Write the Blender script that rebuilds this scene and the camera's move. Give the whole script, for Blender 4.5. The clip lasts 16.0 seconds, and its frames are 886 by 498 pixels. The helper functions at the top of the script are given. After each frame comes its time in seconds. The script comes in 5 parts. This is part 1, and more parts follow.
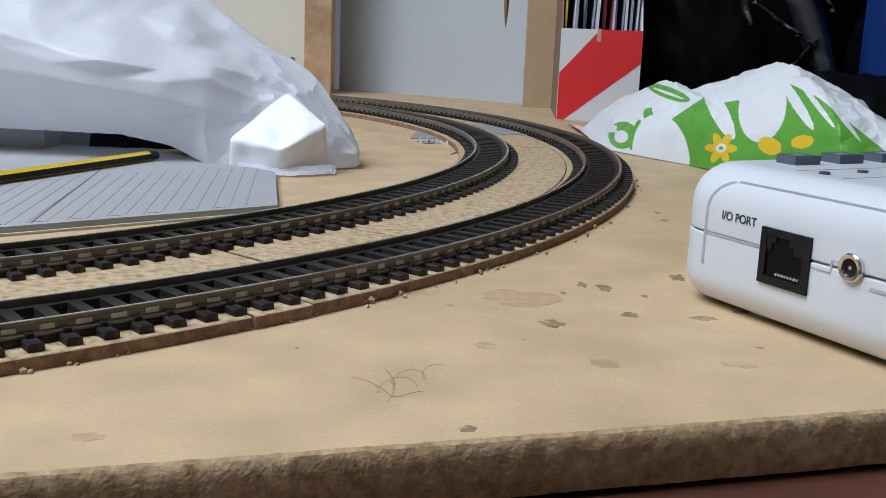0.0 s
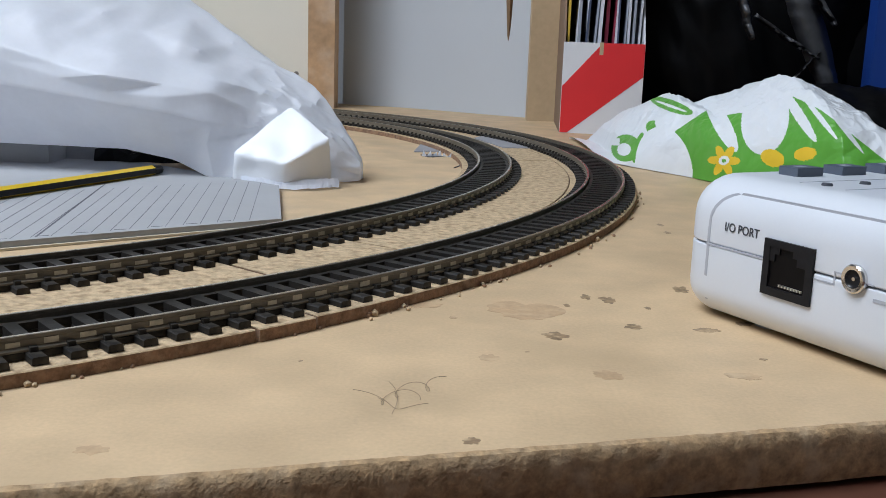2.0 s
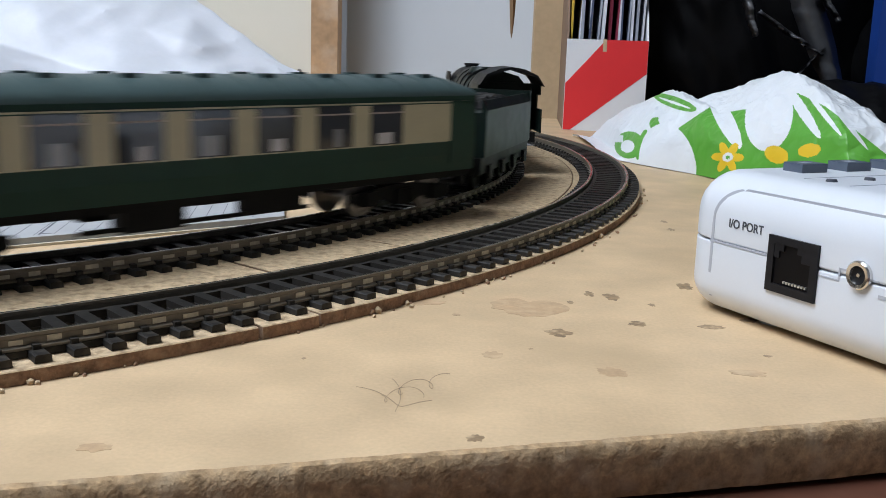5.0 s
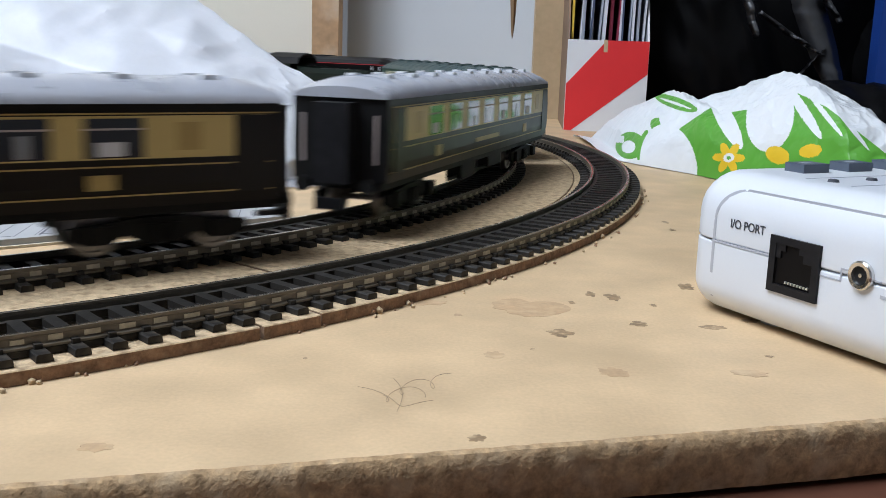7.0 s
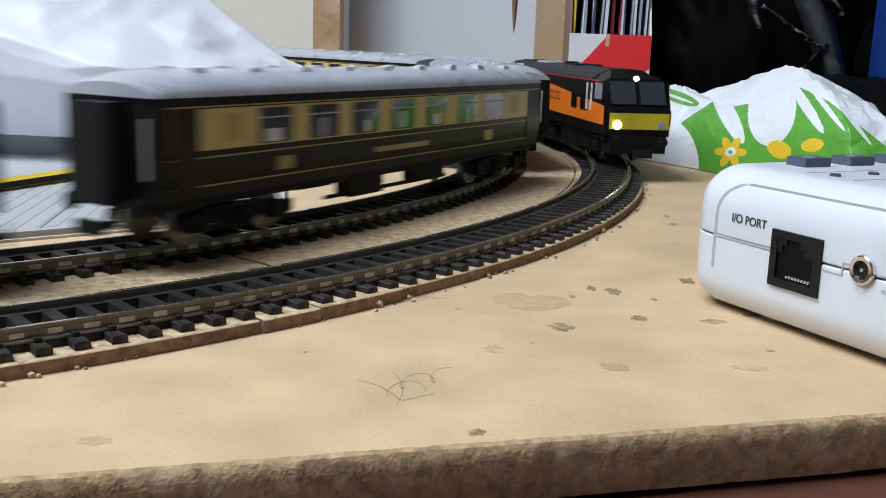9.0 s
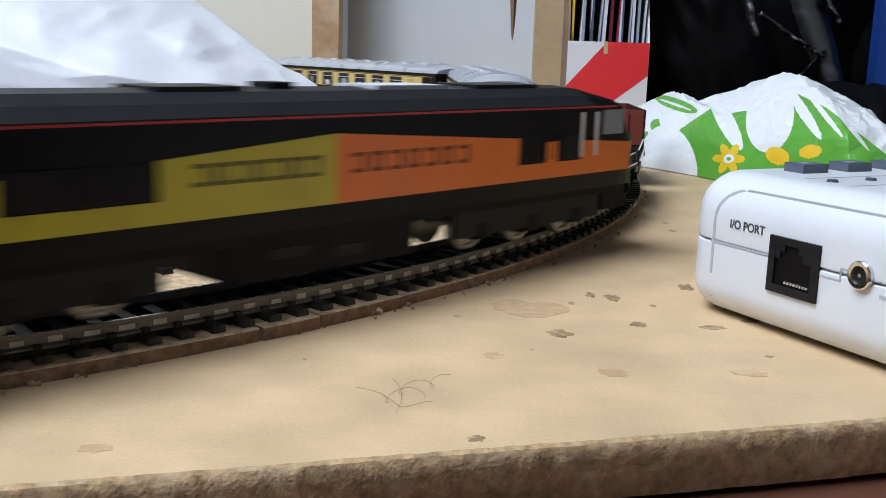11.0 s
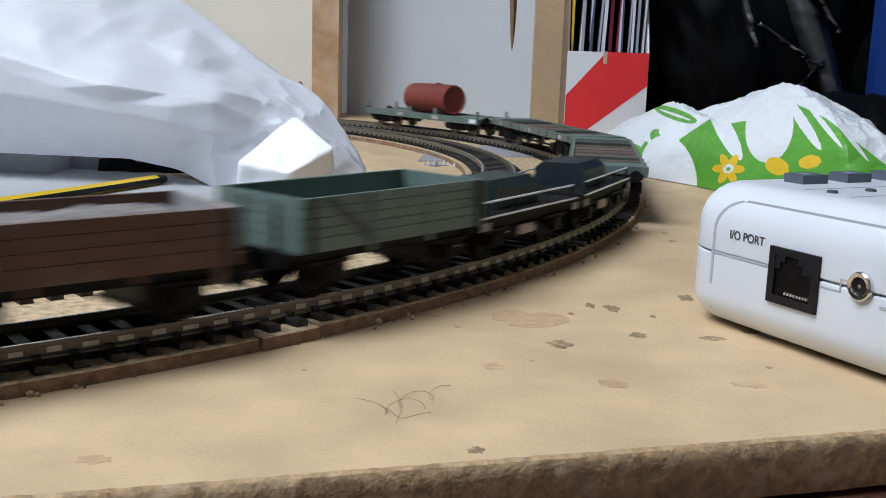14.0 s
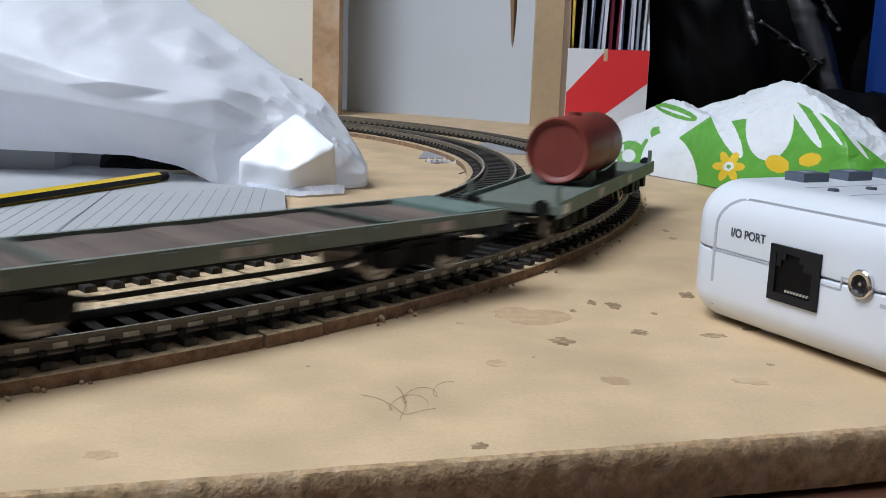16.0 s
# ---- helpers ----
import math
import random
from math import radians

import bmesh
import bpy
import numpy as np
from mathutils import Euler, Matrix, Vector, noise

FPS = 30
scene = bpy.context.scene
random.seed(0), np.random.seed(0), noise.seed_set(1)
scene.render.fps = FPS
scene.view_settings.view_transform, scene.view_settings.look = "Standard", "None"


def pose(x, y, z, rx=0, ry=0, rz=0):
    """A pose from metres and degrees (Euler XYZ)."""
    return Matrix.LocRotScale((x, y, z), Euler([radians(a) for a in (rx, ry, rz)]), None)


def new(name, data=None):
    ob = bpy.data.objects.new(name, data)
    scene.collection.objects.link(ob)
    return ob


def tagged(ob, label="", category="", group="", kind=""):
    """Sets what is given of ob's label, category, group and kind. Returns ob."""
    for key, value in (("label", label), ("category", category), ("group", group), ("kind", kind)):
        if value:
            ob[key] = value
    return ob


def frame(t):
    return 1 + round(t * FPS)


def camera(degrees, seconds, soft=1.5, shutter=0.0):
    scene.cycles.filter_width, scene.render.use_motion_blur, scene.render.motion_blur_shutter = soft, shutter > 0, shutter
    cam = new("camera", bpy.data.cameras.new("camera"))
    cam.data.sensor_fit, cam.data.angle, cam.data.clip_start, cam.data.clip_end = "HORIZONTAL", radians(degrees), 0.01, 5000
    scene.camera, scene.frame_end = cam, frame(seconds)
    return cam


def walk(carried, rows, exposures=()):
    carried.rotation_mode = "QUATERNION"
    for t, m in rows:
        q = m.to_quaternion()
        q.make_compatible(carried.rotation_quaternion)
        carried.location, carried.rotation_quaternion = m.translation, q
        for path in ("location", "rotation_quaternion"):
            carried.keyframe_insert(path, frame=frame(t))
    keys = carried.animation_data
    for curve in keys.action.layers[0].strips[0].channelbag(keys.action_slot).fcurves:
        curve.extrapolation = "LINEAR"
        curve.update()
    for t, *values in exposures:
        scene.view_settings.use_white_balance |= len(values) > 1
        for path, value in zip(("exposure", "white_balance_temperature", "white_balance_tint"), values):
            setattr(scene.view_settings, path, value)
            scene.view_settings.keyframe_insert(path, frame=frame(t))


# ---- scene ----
# Camera: held by hand just above the baseboard, almost still.
cam = camera(48.0, 16.0, soft=0.9, shutter=0.6)
# seconds, eye x y z, yaw, degrees looking down, lean
CAM_ROWS = [
    (0.0, -0.00021, 0.00012, 0.06695, -0.222, 12.079, 2.293),
    (0.5, -0.00045, 0.00015, 0.06701, -0.149, 12.123, 2.329),
    (1.0, -0.00003, -0.00000, 0.06687, -0.096, 11.661, 2.189),
    (1.5, -0.00000, -0.00000, 0.06683, -0.000, 11.555, 2.108),
    (2.0, -0.00008, -0.00035, 0.06678, 0.027, 11.300, 2.072),
    (2.5, -0.00010, -0.00021, 0.06681, 0.122, 11.279, 1.993),
    (3.0, -0.00011, -0.00016, 0.06689, 0.074, 11.557, 2.072),
    (3.5, -0.00004, -0.00000, 0.06679, 0.029, 11.649, 2.118),
    (6.0, -0.00004, 0.00033, 0.06636, 0.334, 11.330, 1.843),
    (6.5, 0.00000, 0.00093, 0.06629, 0.293, 11.469, 1.901),
    (7.0, -0.00028, 0.00028, 0.06633, 0.246, 11.407, 1.969),
    (7.5, -0.00029, 0.00040, 0.06634, 0.317, 11.478, 1.970),
    (8.0, -0.00006, 0.00058, 0.06611, 0.415, 11.736, 1.866),
    (8.5, -0.00005, 0.00081, 0.06614, 0.323, 11.789, 2.038),
    (11.0, 0.00008, 0.00011, 0.06607, 0.305, 11.283, 1.816),
    (11.5, -0.00024, 0.00002, 0.06617, 0.289, 11.456, 1.984),
    (12.0, 0.00003, 0.00033, 0.06610, 0.424, 11.732, 1.795),
    (12.5, 0.00016, 0.00114, 0.06595, 0.393, 11.539, 1.866),
    (13.0, 0.00002, 0.00070, 0.06654, 0.267, 11.352, 2.109),
    (13.5, -0.00013, 0.00052, 0.06651, 0.200, 11.315, 2.171),
    (14.0, 0.00005, 0.00035, 0.06633, 0.299, 10.750, 1.879),
    (14.5, -0.00050, -0.00193, 0.06628, 0.076, 10.718, 1.956),
    (15.0, -0.00040, -0.00113, 0.06614, 0.101, 10.808, 2.028),
    (15.5, -0.00069, -0.00127, 0.06650, 0.205, 10.831, 1.901),
    (16.0, -0.00083, -0.00092, 0.06667, 0.249, 10.937, 1.976),]


def cam_pose(x, y, z, yaw, down, lean):
    return pose(x, y, z, 0, 0, yaw) @ pose(0, 0, 0, 90 - down, 0, 0) @ pose(0, 0, 0, 0, 0, lean)


# the clip brightens a little while the dark trains fill the view
EXPOSURES = [(0.0, 0.0), (3.0, 0.02), (3.7, 0.12), (5.8, 0.28), (7.0, 0.32), (8.7, 0.32), (11.0, 0.36), (12.0, 0.3), (13.0, 0.24), (14.0, 0.16), (15.3, 0.1), (16.0, 0.1)]
walk(cam, [(row[0], cam_pose(*row[1:])) for row in CAM_ROWS], EXPOSURES)

# ---- light: one ceiling luminaire in a closed room ----
world = bpy.data.worlds.new("room_world")
scene.world = world
world.use_nodes = True
world.node_tree.nodes["Background"].inputs[0].default_value = (0.55, 0.62, 0.75, 1)
world.node_tree.nodes["Background"].inputs[1].default_value = 0.02
LAMP_AT = (-0.85, -0.02, 1.28)
lamp = new("ceiling_lamp_light", bpy.data.lights.new("ceiling_lamp_light", "AREA"))
lamp.data.shape, lamp.data.size, lamp.data.size_y = "RECTANGLE", 1.2, 0.60
lamp.data.energy, lamp.data.color = 28.3, (0.705, 0.825, 1.0)
lamp.matrix_world = pose(*LAMP_AT, 0, 0, 15)

MM = 0.001
# The oval: both tracks share the centre of this bend; the straights run along the board.
CX, CY, R_OUT, R_IN, TURN = -387.1, 562.2, 471.5, 413.8, 15.7
STRAIGHT, RAIL_TOP = 700.0, 8.2


# ---- materials ----
def mat(name, col, rough=0.6, metal=0.0, var=0.12, scale=60.0, bump=0.15, fine=900.0, dirt=None, dirt_amt=0.0, dirt_scale=25.0, coat=0.0, piece=0.0, spec=0.5, trans=0.0):
    m = bpy.data.materials.new(name)
    m.use_nodes = True
    nt = m.node_tree
    b = nt.nodes["Principled BSDF"]
    b.inputs["Roughness"].default_value, b.inputs["Metallic"].default_value = rough, metal
    b.inputs["Coat Weight"].default_value, b.inputs["Specular IOR Level"].default_value = coat, spec
    tc = nt.nodes.new("ShaderNodeTexCoord")

    def tex(s, detail=4.0):
        n = nt.nodes.new("ShaderNodeTexNoise")
        n.inputs["Scale"].default_value, n.inputs["Detail"].default_value = s, detail
        nt.links.new(tc.outputs["Object"], n.inputs["Vector"])
        return n

    big, small = tex(scale), tex(fine, 3.0)
    add = nt.nodes.new("ShaderNodeMath")
    add.operation = "MULTIPLY_ADD"
    nt.links.new(small.outputs["Fac"], add.inputs[0])
    add.inputs[1].default_value = 0.45
    nt.links.new(big.outputs["Fac"], add.inputs[2])
    rng = nt.nodes.new("ShaderNodeMapRange")
    rng.inputs["From Min"].default_value, rng.inputs["From Max"].default_value = 0.45, 1.0
    rng.inputs["To Min"].default_value, rng.inputs["To Max"].default_value = 1 - var, 1 + var
    nt.links.new(add.outputs[0], rng.inputs["Value"])
    tint = nt.nodes.new("ShaderNodeVectorMath")
    tint.operation = "SCALE"
    tint.inputs[0].default_value = col
    nt.links.new(rng.outputs[0], tint.inputs["Scale"])
    last = tint.outputs[0]
    if piece:
        info = nt.nodes.new("ShaderNodeObjectInfo")
        pr = nt.nodes.new("ShaderNodeMapRange")
        pr.inputs["To Min"].default_value, pr.inputs["To Max"].default_value = 1 - piece, 1 + piece
        nt.links.new(info.outputs["Random"], pr.inputs["Value"])
        t2 = nt.nodes.new("ShaderNodeVectorMath")
        t2.operation = "SCALE"
        nt.links.new(last, t2.inputs[0])
        nt.links.new(pr.outputs[0], t2.inputs["Scale"])
        last = t2.outputs[0]
    if dirt:
        dn = tex(dirt_scale, 6.0)
        dr = nt.nodes.new("ShaderNodeMapRange")
        dr.inputs["From Min"].default_value, dr.inputs["From Max"].default_value = 0.5, 0.7
        dr.inputs["To Max"].default_value = dirt_amt
        nt.links.new(dn.outputs["Fac"], dr.inputs["Value"])
        mix = nt.nodes.new("ShaderNodeMix")
        mix.data_type = "RGBA"
        nt.links.new(dr.outputs[0], mix.inputs["Factor"])
        nt.links.new(last, mix.inputs["A"])
        mix.inputs["B"].default_value = (*dirt, 1)
        last = mix.outputs["Result"]
    nt.links.new(last, b.inputs["Base Color"])
    rr = nt.nodes.new("ShaderNodeMapRange")
    rr.inputs["To Min"].default_value, rr.inputs["To Max"].default_value = max(0.03, rough - 0.1), min(1.0, rough + 0.1)
    nt.links.new(big.outputs["Fac"], rr.inputs["Value"])
    nt.links.new(rr.outputs[0], b.inputs["Roughness"])
    if bump:
        bp = nt.nodes.new("ShaderNodeBump")
        bp.inputs["Strength"].default_value, bp.inputs["Distance"].default_value = bump, 0.0004
        nt.links.new(add.outputs[0], bp.inputs["Height"])
        nt.links.new(bp.outputs[0], b.inputs["Normal"])
    if trans:
        tl = nt.nodes.new("ShaderNodeBsdfTranslucent")
        nt.links.new(last, tl.inputs["Color"])
        ms = nt.nodes.new("ShaderNodeMixShader")
        ms.inputs[0].default_value = trans
        nt.links.new(b.outputs[0], ms.inputs[1])
        nt.links.new(tl.outputs[0], ms.inputs[2])
        nt.links.new(ms.outputs[0], nt.nodes["Material Output"].inputs["Surface"])
    return m


def glow(name, col, strength):
    m = bpy.data.materials.new(name)
    m.use_nodes = True
    b = m.node_tree.nodes["Principled BSDF"]
    b.inputs["Emission Color"].default_value = (*col, 1)
    b.inputs["Emission Strength"].default_value = strength
    return m


M_BOARD = mat("board_fibre", (0.585, 0.422, 0.252), 0.6, var=0.16, scale=45, fine=1100, bump=0.2, dirt=(0.45, 0.325, 0.19), dirt_amt=0.65, dirt_scale=26)
M_BOARD_EDGE = mat("board_cut_edge", (0.42, 0.28, 0.15), 0.95, var=0.45, scale=420, fine=1500, bump=1.0, dirt=(0.60, 0.46, 0.30), dirt_amt=0.5, dirt_scale=180)
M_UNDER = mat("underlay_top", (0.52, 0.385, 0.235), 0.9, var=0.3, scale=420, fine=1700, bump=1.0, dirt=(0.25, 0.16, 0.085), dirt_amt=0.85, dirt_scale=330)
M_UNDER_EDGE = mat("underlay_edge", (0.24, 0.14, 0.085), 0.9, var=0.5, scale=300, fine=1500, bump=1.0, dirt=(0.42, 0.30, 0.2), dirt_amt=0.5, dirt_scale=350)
# paler than the rail: light reflected by the web, painted in
M_WEB = mat("web_glint_pale", (0.50, 0.46, 0.36), 0.5, 0.25, var=0.25, scale=400, bump=0.1)
M_RAIL = mat("rail_nickel_silver", (0.17, 0.145, 0.11), 0.42, 0.1, var=0.2, scale=150, bump=0.05, dirt=(0.12, 0.095, 0.065), dirt_amt=0.6, dirt_scale=120)
M_RAILTOP = mat("rail_head_polished", (0.55, 0.50, 0.42), 0.25, 0.95, var=0.15, scale=200, bump=0.02)
M_SLEEPER = mat("sleeper_plastic", (0.022, 0.020, 0.018), 0.52, var=0.35, scale=300, bump=0.2, piece=0.25, dirt=(0.12, 0.10, 0.075), dirt_amt=0.4, dirt_scale=200, spec=0.22)
M_TABLE = mat("table_veneer", (0.10, 0.04, 0.025), 0.35, var=0.25, scale=12, fine=200)
M_GREY_PANEL = mat("grey_painted_panel", (0.53, 0.565, 0.605), 0.6, var=0.03, scale=6, bump=0.03)
M_CREAM = mat("cream_melamine", (0.76, 0.73, 0.64), 0.5, var=0.04, scale=8, bump=0.03)
M_PINE = mat("raw_softwood", (0.46, 0.29, 0.16), 0.7, var=0.25, scale=20, fine=160, bump=0.3, dirt=(0.62, 0.52, 0.42), dirt_amt=0.7, dirt_scale=18)
M_PLY = mat("pale_plywood", (0.52, 0.39, 0.24), 0.7, var=0.15, scale=15, fine=160, bump=0.2)
M_CEIL = mat("ceiling_paint", (0.70, 0.70, 0.70), 0.8, var=0.03, scale=4, bump=0.02)
M_WALL = mat("wall_paint", (0.50, 0.50, 0.51), 0.8, var=0.03, scale=4, bump=0.02)
M_CARPET = mat("carpet", (0.10, 0.09, 0.09), 0.95, var=0.3, scale=80)
M_TISSUE = mat("white_thin_plastic", (0.90, 0.92, 0.97), 0.36, var=0.03, scale=60, bump=0.25, fine=400, trans=0.42)
M_TISSUE_IN = mat("white_packet", (0.92, 0.94, 0.97), 0.5, var=0.02, scale=50, bump=0.2)
M_KRAFT = mat("offwhite_underside", (0.66, 0.63, 0.65), 0.55, var=0.05, scale=30, bump=0.2, fine=120)
M_CARD = mat("pale_grey_card", (0.36, 0.365, 0.375), 0.75, var=0.05, scale=40, bump=0.08)
M_CARD_CORE = mat("cream_card_edge", (0.62, 0.56, 0.44), 0.85, var=0.1, scale=80)
M_GREYCARD = mat("mid_grey_card", (0.30, 0.30, 0.32), 0.75, var=0.06, scale=40)
M_INK = mat("pencil_line", (0.10, 0.10, 0.12), 0.8, var=0.2, scale=300, bump=0)
M_BLACK = mat("black_plastic", (0.012, 0.012, 0.014), 0.45, var=0.3, scale=200, bump=0.1, spec=0.22)
M_DARK = mat("weathered_black", (0.008, 0.008, 0.008), 0.6, var=0.35, scale=180, bump=0.15, dirt=(0.016, 0.0145, 0.013), dirt_amt=0.45, dirt_scale=110, spec=0.14)
M_STEEL = mat("wheel_steel", (0.30, 0.28, 0.26), 0.35, 0.9, var=0.2, scale=200, bump=0.05)
M_CTRL = mat("white_abs_plastic", (0.67, 0.70, 0.745), 0.32, var=0.02, scale=40, bump=0.04, fine=1500)
M_CTRL_GROOVE = mat("grey_groove", (0.42, 0.44, 0.49), 0.4, var=0.04, scale=60, bump=0)
M_SLATE = mat("slate_button", (0.085, 0.105, 0.14), 0.4, var=0.08, scale=200, bump=0.05)
M_CHROME = mat("chrome_ring", (0.72, 0.70, 0.68), 0.18, 1.0, var=0.05, scale=100, bump=0)
M_GOLD = mat("contact_pin", (0.80, 0.78, 0.72), 0.3, 0.6, var=0.05, scale=100, bump=0)
M_PRINT = mat("dark_print", (0.05, 0.055, 0.07), 0.6, var=0.1, scale=300, bump=0)
M_BAGW = mat("shopper_white", (0.74, 0.77, 0.80), 0.38, var=0.03, scale=25, bump=0.2, fine=150)
M_BAGG = mat("shopper_green", (0.105, 0.36, 0.045), 0.38, var=0.06, scale=25, bump=0.2, fine=150)
M_BAGY = mat("shopper_yellow", (0.75, 0.50, 0.03), 0.38, var=0.05, scale=25, bump=0.2, fine=150)
# black film coloured grey: its sheen is painted into the base colour
M_FOLD = mat("film_sheen_paint", (0.06, 0.061, 0.066), 0.33, var=0.3, scale=60, bump=0.3, fine=200)
M_BIN = mat("black_polythene", (0.003, 0.003, 0.0035), 0.5, var=0.2, scale=20, bump=0.05, fine=90, spec=0.12)
M_BLUE = mat("blue_plastic", (0.015, 0.06, 0.30), 0.4, var=0.06, scale=30)
M_RED = mat("red_printed_board", (0.76, 0.03, 0.035), 0.5, var=0.04, scale=40, bump=0.05)
M_FILEW = mat("white_printed_board", (0.76, 0.77, 0.80), 0.5, var=0.03, scale=40, bump=0.05)
M_FILEB = mat("brown_file_board", (0.23, 0.15, 0.10), 0.7, var=0.1, scale=40)
M_HAIR = mat("dark_hair", (0.15, 0.10, 0.06), 0.5, bump=0)
M_STAIN = mat("dried_glue", (0.49, 0.33, 0.19), 0.55, var=0.2, scale=150, bump=0.2, dirt=(0.575, 0.415, 0.248), dirt_amt=1.0, dirt_scale=210)
# dark brown for spots that are dents: their crescent shade is painted flat
M_DENT_SHADE = mat("glue_dent_shade", (0.27, 0.18, 0.10), 0.55, var=0.4, scale=300, bump=0.4, dirt=(0.56, 0.40, 0.24), dirt_amt=1.0, dirt_scale=380)
M_VENEER = mat("curled_brown_strip", (0.20, 0.12, 0.06), 0.5, var=0.2, scale=60)
M_YELLOW = mat("pencil_yellow", (0.75, 0.50, 0.02), 0.35, var=0.04, scale=80, coat=0.3, bump=0.02)
M_YEL66 = mat("livery_yellow", (0.52, 0.46, 0.02), 0.42, var=0.05, scale=80, bump=0.03, dirt=(0.32, 0.24, 0.02), dirt_amt=0.35, dirt_scale=60)
M_ORA66 = mat("livery_orange", (0.80, 0.185, 0.014), 0.42, var=0.05, scale=80, bump=0.03)
M_BLK66 = mat("livery_black", (0.005, 0.0045, 0.005), 0.35, var=0.15, scale=80, bump=0.03, spec=0.14)
M_ROOF66 = mat("dark_grey_roof", (0.014, 0.015, 0.018), 0.5, var=0.2, scale=80, bump=0.1, spec=0.22)
M_REDLINE = mat("red_line", (0.45, 0.03, 0.04), 0.5, bump=0)
M_GLASS = mat("dark_glazing", (0.03, 0.033, 0.04), 0.08, var=0.05, bump=0, coat=0.5)
M_LIGHTGLASS = mat("clear_glazing", (0.30, 0.32, 0.36), 0.1, var=0.1, scale=60, bump=0, coat=0.5)
M_CURTAIN = mat("table_lamp_and_cloth", (0.65, 0.66, 0.72), 0.6, var=0.1, scale=200, bump=0)
M_LOCO = mat("loco_green", (0.006, 0.013, 0.010), 0.42, var=0.25, scale=120, bump=0.05, dirt=(0.012, 0.010, 0.009), dirt_amt=0.7, dirt_scale=70, spec=0.22)
M_LOCOBLK = mat("loco_black", (0.006, 0.006, 0.007), 0.5, var=0.3, scale=120, bump=0.1, spec=0.22)
M_BUFRED = mat("buffer_beam_red", (0.07, 0.014, 0.013), 0.5, var=0.2, scale=120)
M_CREAMP = mat("coach_cream", (0.56, 0.43, 0.17), 0.4, var=0.06, scale=80, bump=0.03)
M_UMBER = mat("coach_umber", (0.008, 0.006, 0.005), 0.38, var=0.2, scale=80, bump=0.03, spec=0.22)
M_UMBERL = mat("gold_lining", (0.42, 0.30, 0.10), 0.4, bump=0)
M_PROOF = mat("silver_grey_roof", (0.46, 0.48, 0.54), 0.30, 0.25, var=0.1, scale=60, bump=0.05)
M_GCOACH = mat("coach_malachite", (0.018, 0.055, 0.042), 0.4, var=0.1, scale=80, bump=0.03, spec=0.22)
M_GCREAM = mat("coach_ivory", (0.55, 0.52, 0.38), 0.4, var=0.1, scale=80, bump=0.03)
M_GROOF = mat("green_grey_roof", (0.055, 0.085, 0.085), 0.45, var=0.15, scale=60, spec=0.22)
M_MAROON = mat("wagon_maroon", (0.045, 0.012, 0.012), 0.55, var=0.25, scale=100, bump=0.1, spec=0.22)
# the same maroon, brighter: light from the left is painted into the ends
M_MAROON_LIT = mat("wagon_maroon_lit_end", (0.21, 0.040, 0.028), 0.55, var=0.2, scale=100, bump=0.1)
M_SAGE = mat("wagon_sage_grey", (0.12, 0.175, 0.155), 0.55, var=0.15, scale=100, bump=0.1, dirt=(0.05, 0.06, 0.05), dirt_amt=0.5, dirt_scale=60)
M_ORANGE = mat("wagon_bauxite", (0.32, 0.062, 0.025), 0.5, var=0.15, scale=100, bump=0.08)
M_RUST = mat("hopper_rust", (0.12, 0.064, 0.05), 0.7, var=0.3, scale=90, bump=0.3, dirt=(0.16, 0.145, 0.14), dirt_amt=0.7, dirt_scale=55)
M_PALE = mat("hopper_pale_end", (0.36, 0.32, 0.31), 0.7, var=0.2, scale=90, bump=0.2, dirt=(0.16, 0.22, 0.25), dirt_amt=0.7, dirt_scale=50)
M_LOAD = mat("grey_stone_load", (0.20, 0.18, 0.17), 0.9, var=0.4, scale=250, bump=1.0)
M_LETTER = mat("faded_white_lettering", (0.42, 0.36, 0.35), 0.6, bump=0)
M_LETTERD = mat("dark_lettering", (0.10, 0.085, 0.02), 0.6, bump=0)
M_LETTERO = mat("dark_lettering_orange", (0.22, 0.05, 0.012), 0.6, bump=0)
M_STRIPE = mat("faded_stripe", (0.30, 0.34, 0.32), 0.6, bump=0)
M_STRIPED = mat("dark_stripe", (0.05, 0.065, 0.058), 0.6, bump=0)
M_FLATG = mat("flat_grey_green", (0.13, 0.155, 0.13), 0.6, var=0.2, scale=90, bump=0.1)
M_DECK = mat("brown_deck", (0.115, 0.085, 0.07), 0.8, var=0.25, scale=80, bump=0.3, piece=0.2)
M_DKGREEN = mat("dark_green_load", (0.012, 0.022, 0.021), 0.5, var=0.2, scale=90, bump=0.1)
M_NAVY = mat("dark_blue_load", (0.011, 0.018, 0.028), 0.5, var=0.2, scale=90, bump=0.1)
M_SILVER = mat("bright_edge", (0.72, 0.73, 0.75), 0.4, 0.0, bump=0)
M_BOILER = mat("oxide_red_boiler", (0.20, 0.035, 0.024), 0.5, var=0.15, scale=70, bump=0.1, dirt=(0.12, 0.025, 0.02), dirt_amt=0.4, dirt_scale=50)
M_HEAD = glow("headlight_glow", (1.0, 0.97, 0.9), 14.0)
M_LAMPGLOW = glow("diffuser_glow", (1.0, 0.97, 0.92), 4.0)


# ---- mesh helpers; all sizes in millimetres ----
def quads(bm, pts, faces):
    vs = [bm.verts.new(Vector(p) * MM) for p in pts]
    for f in faces:
        bm.faces.new([vs[i] for i in f])
    return vs


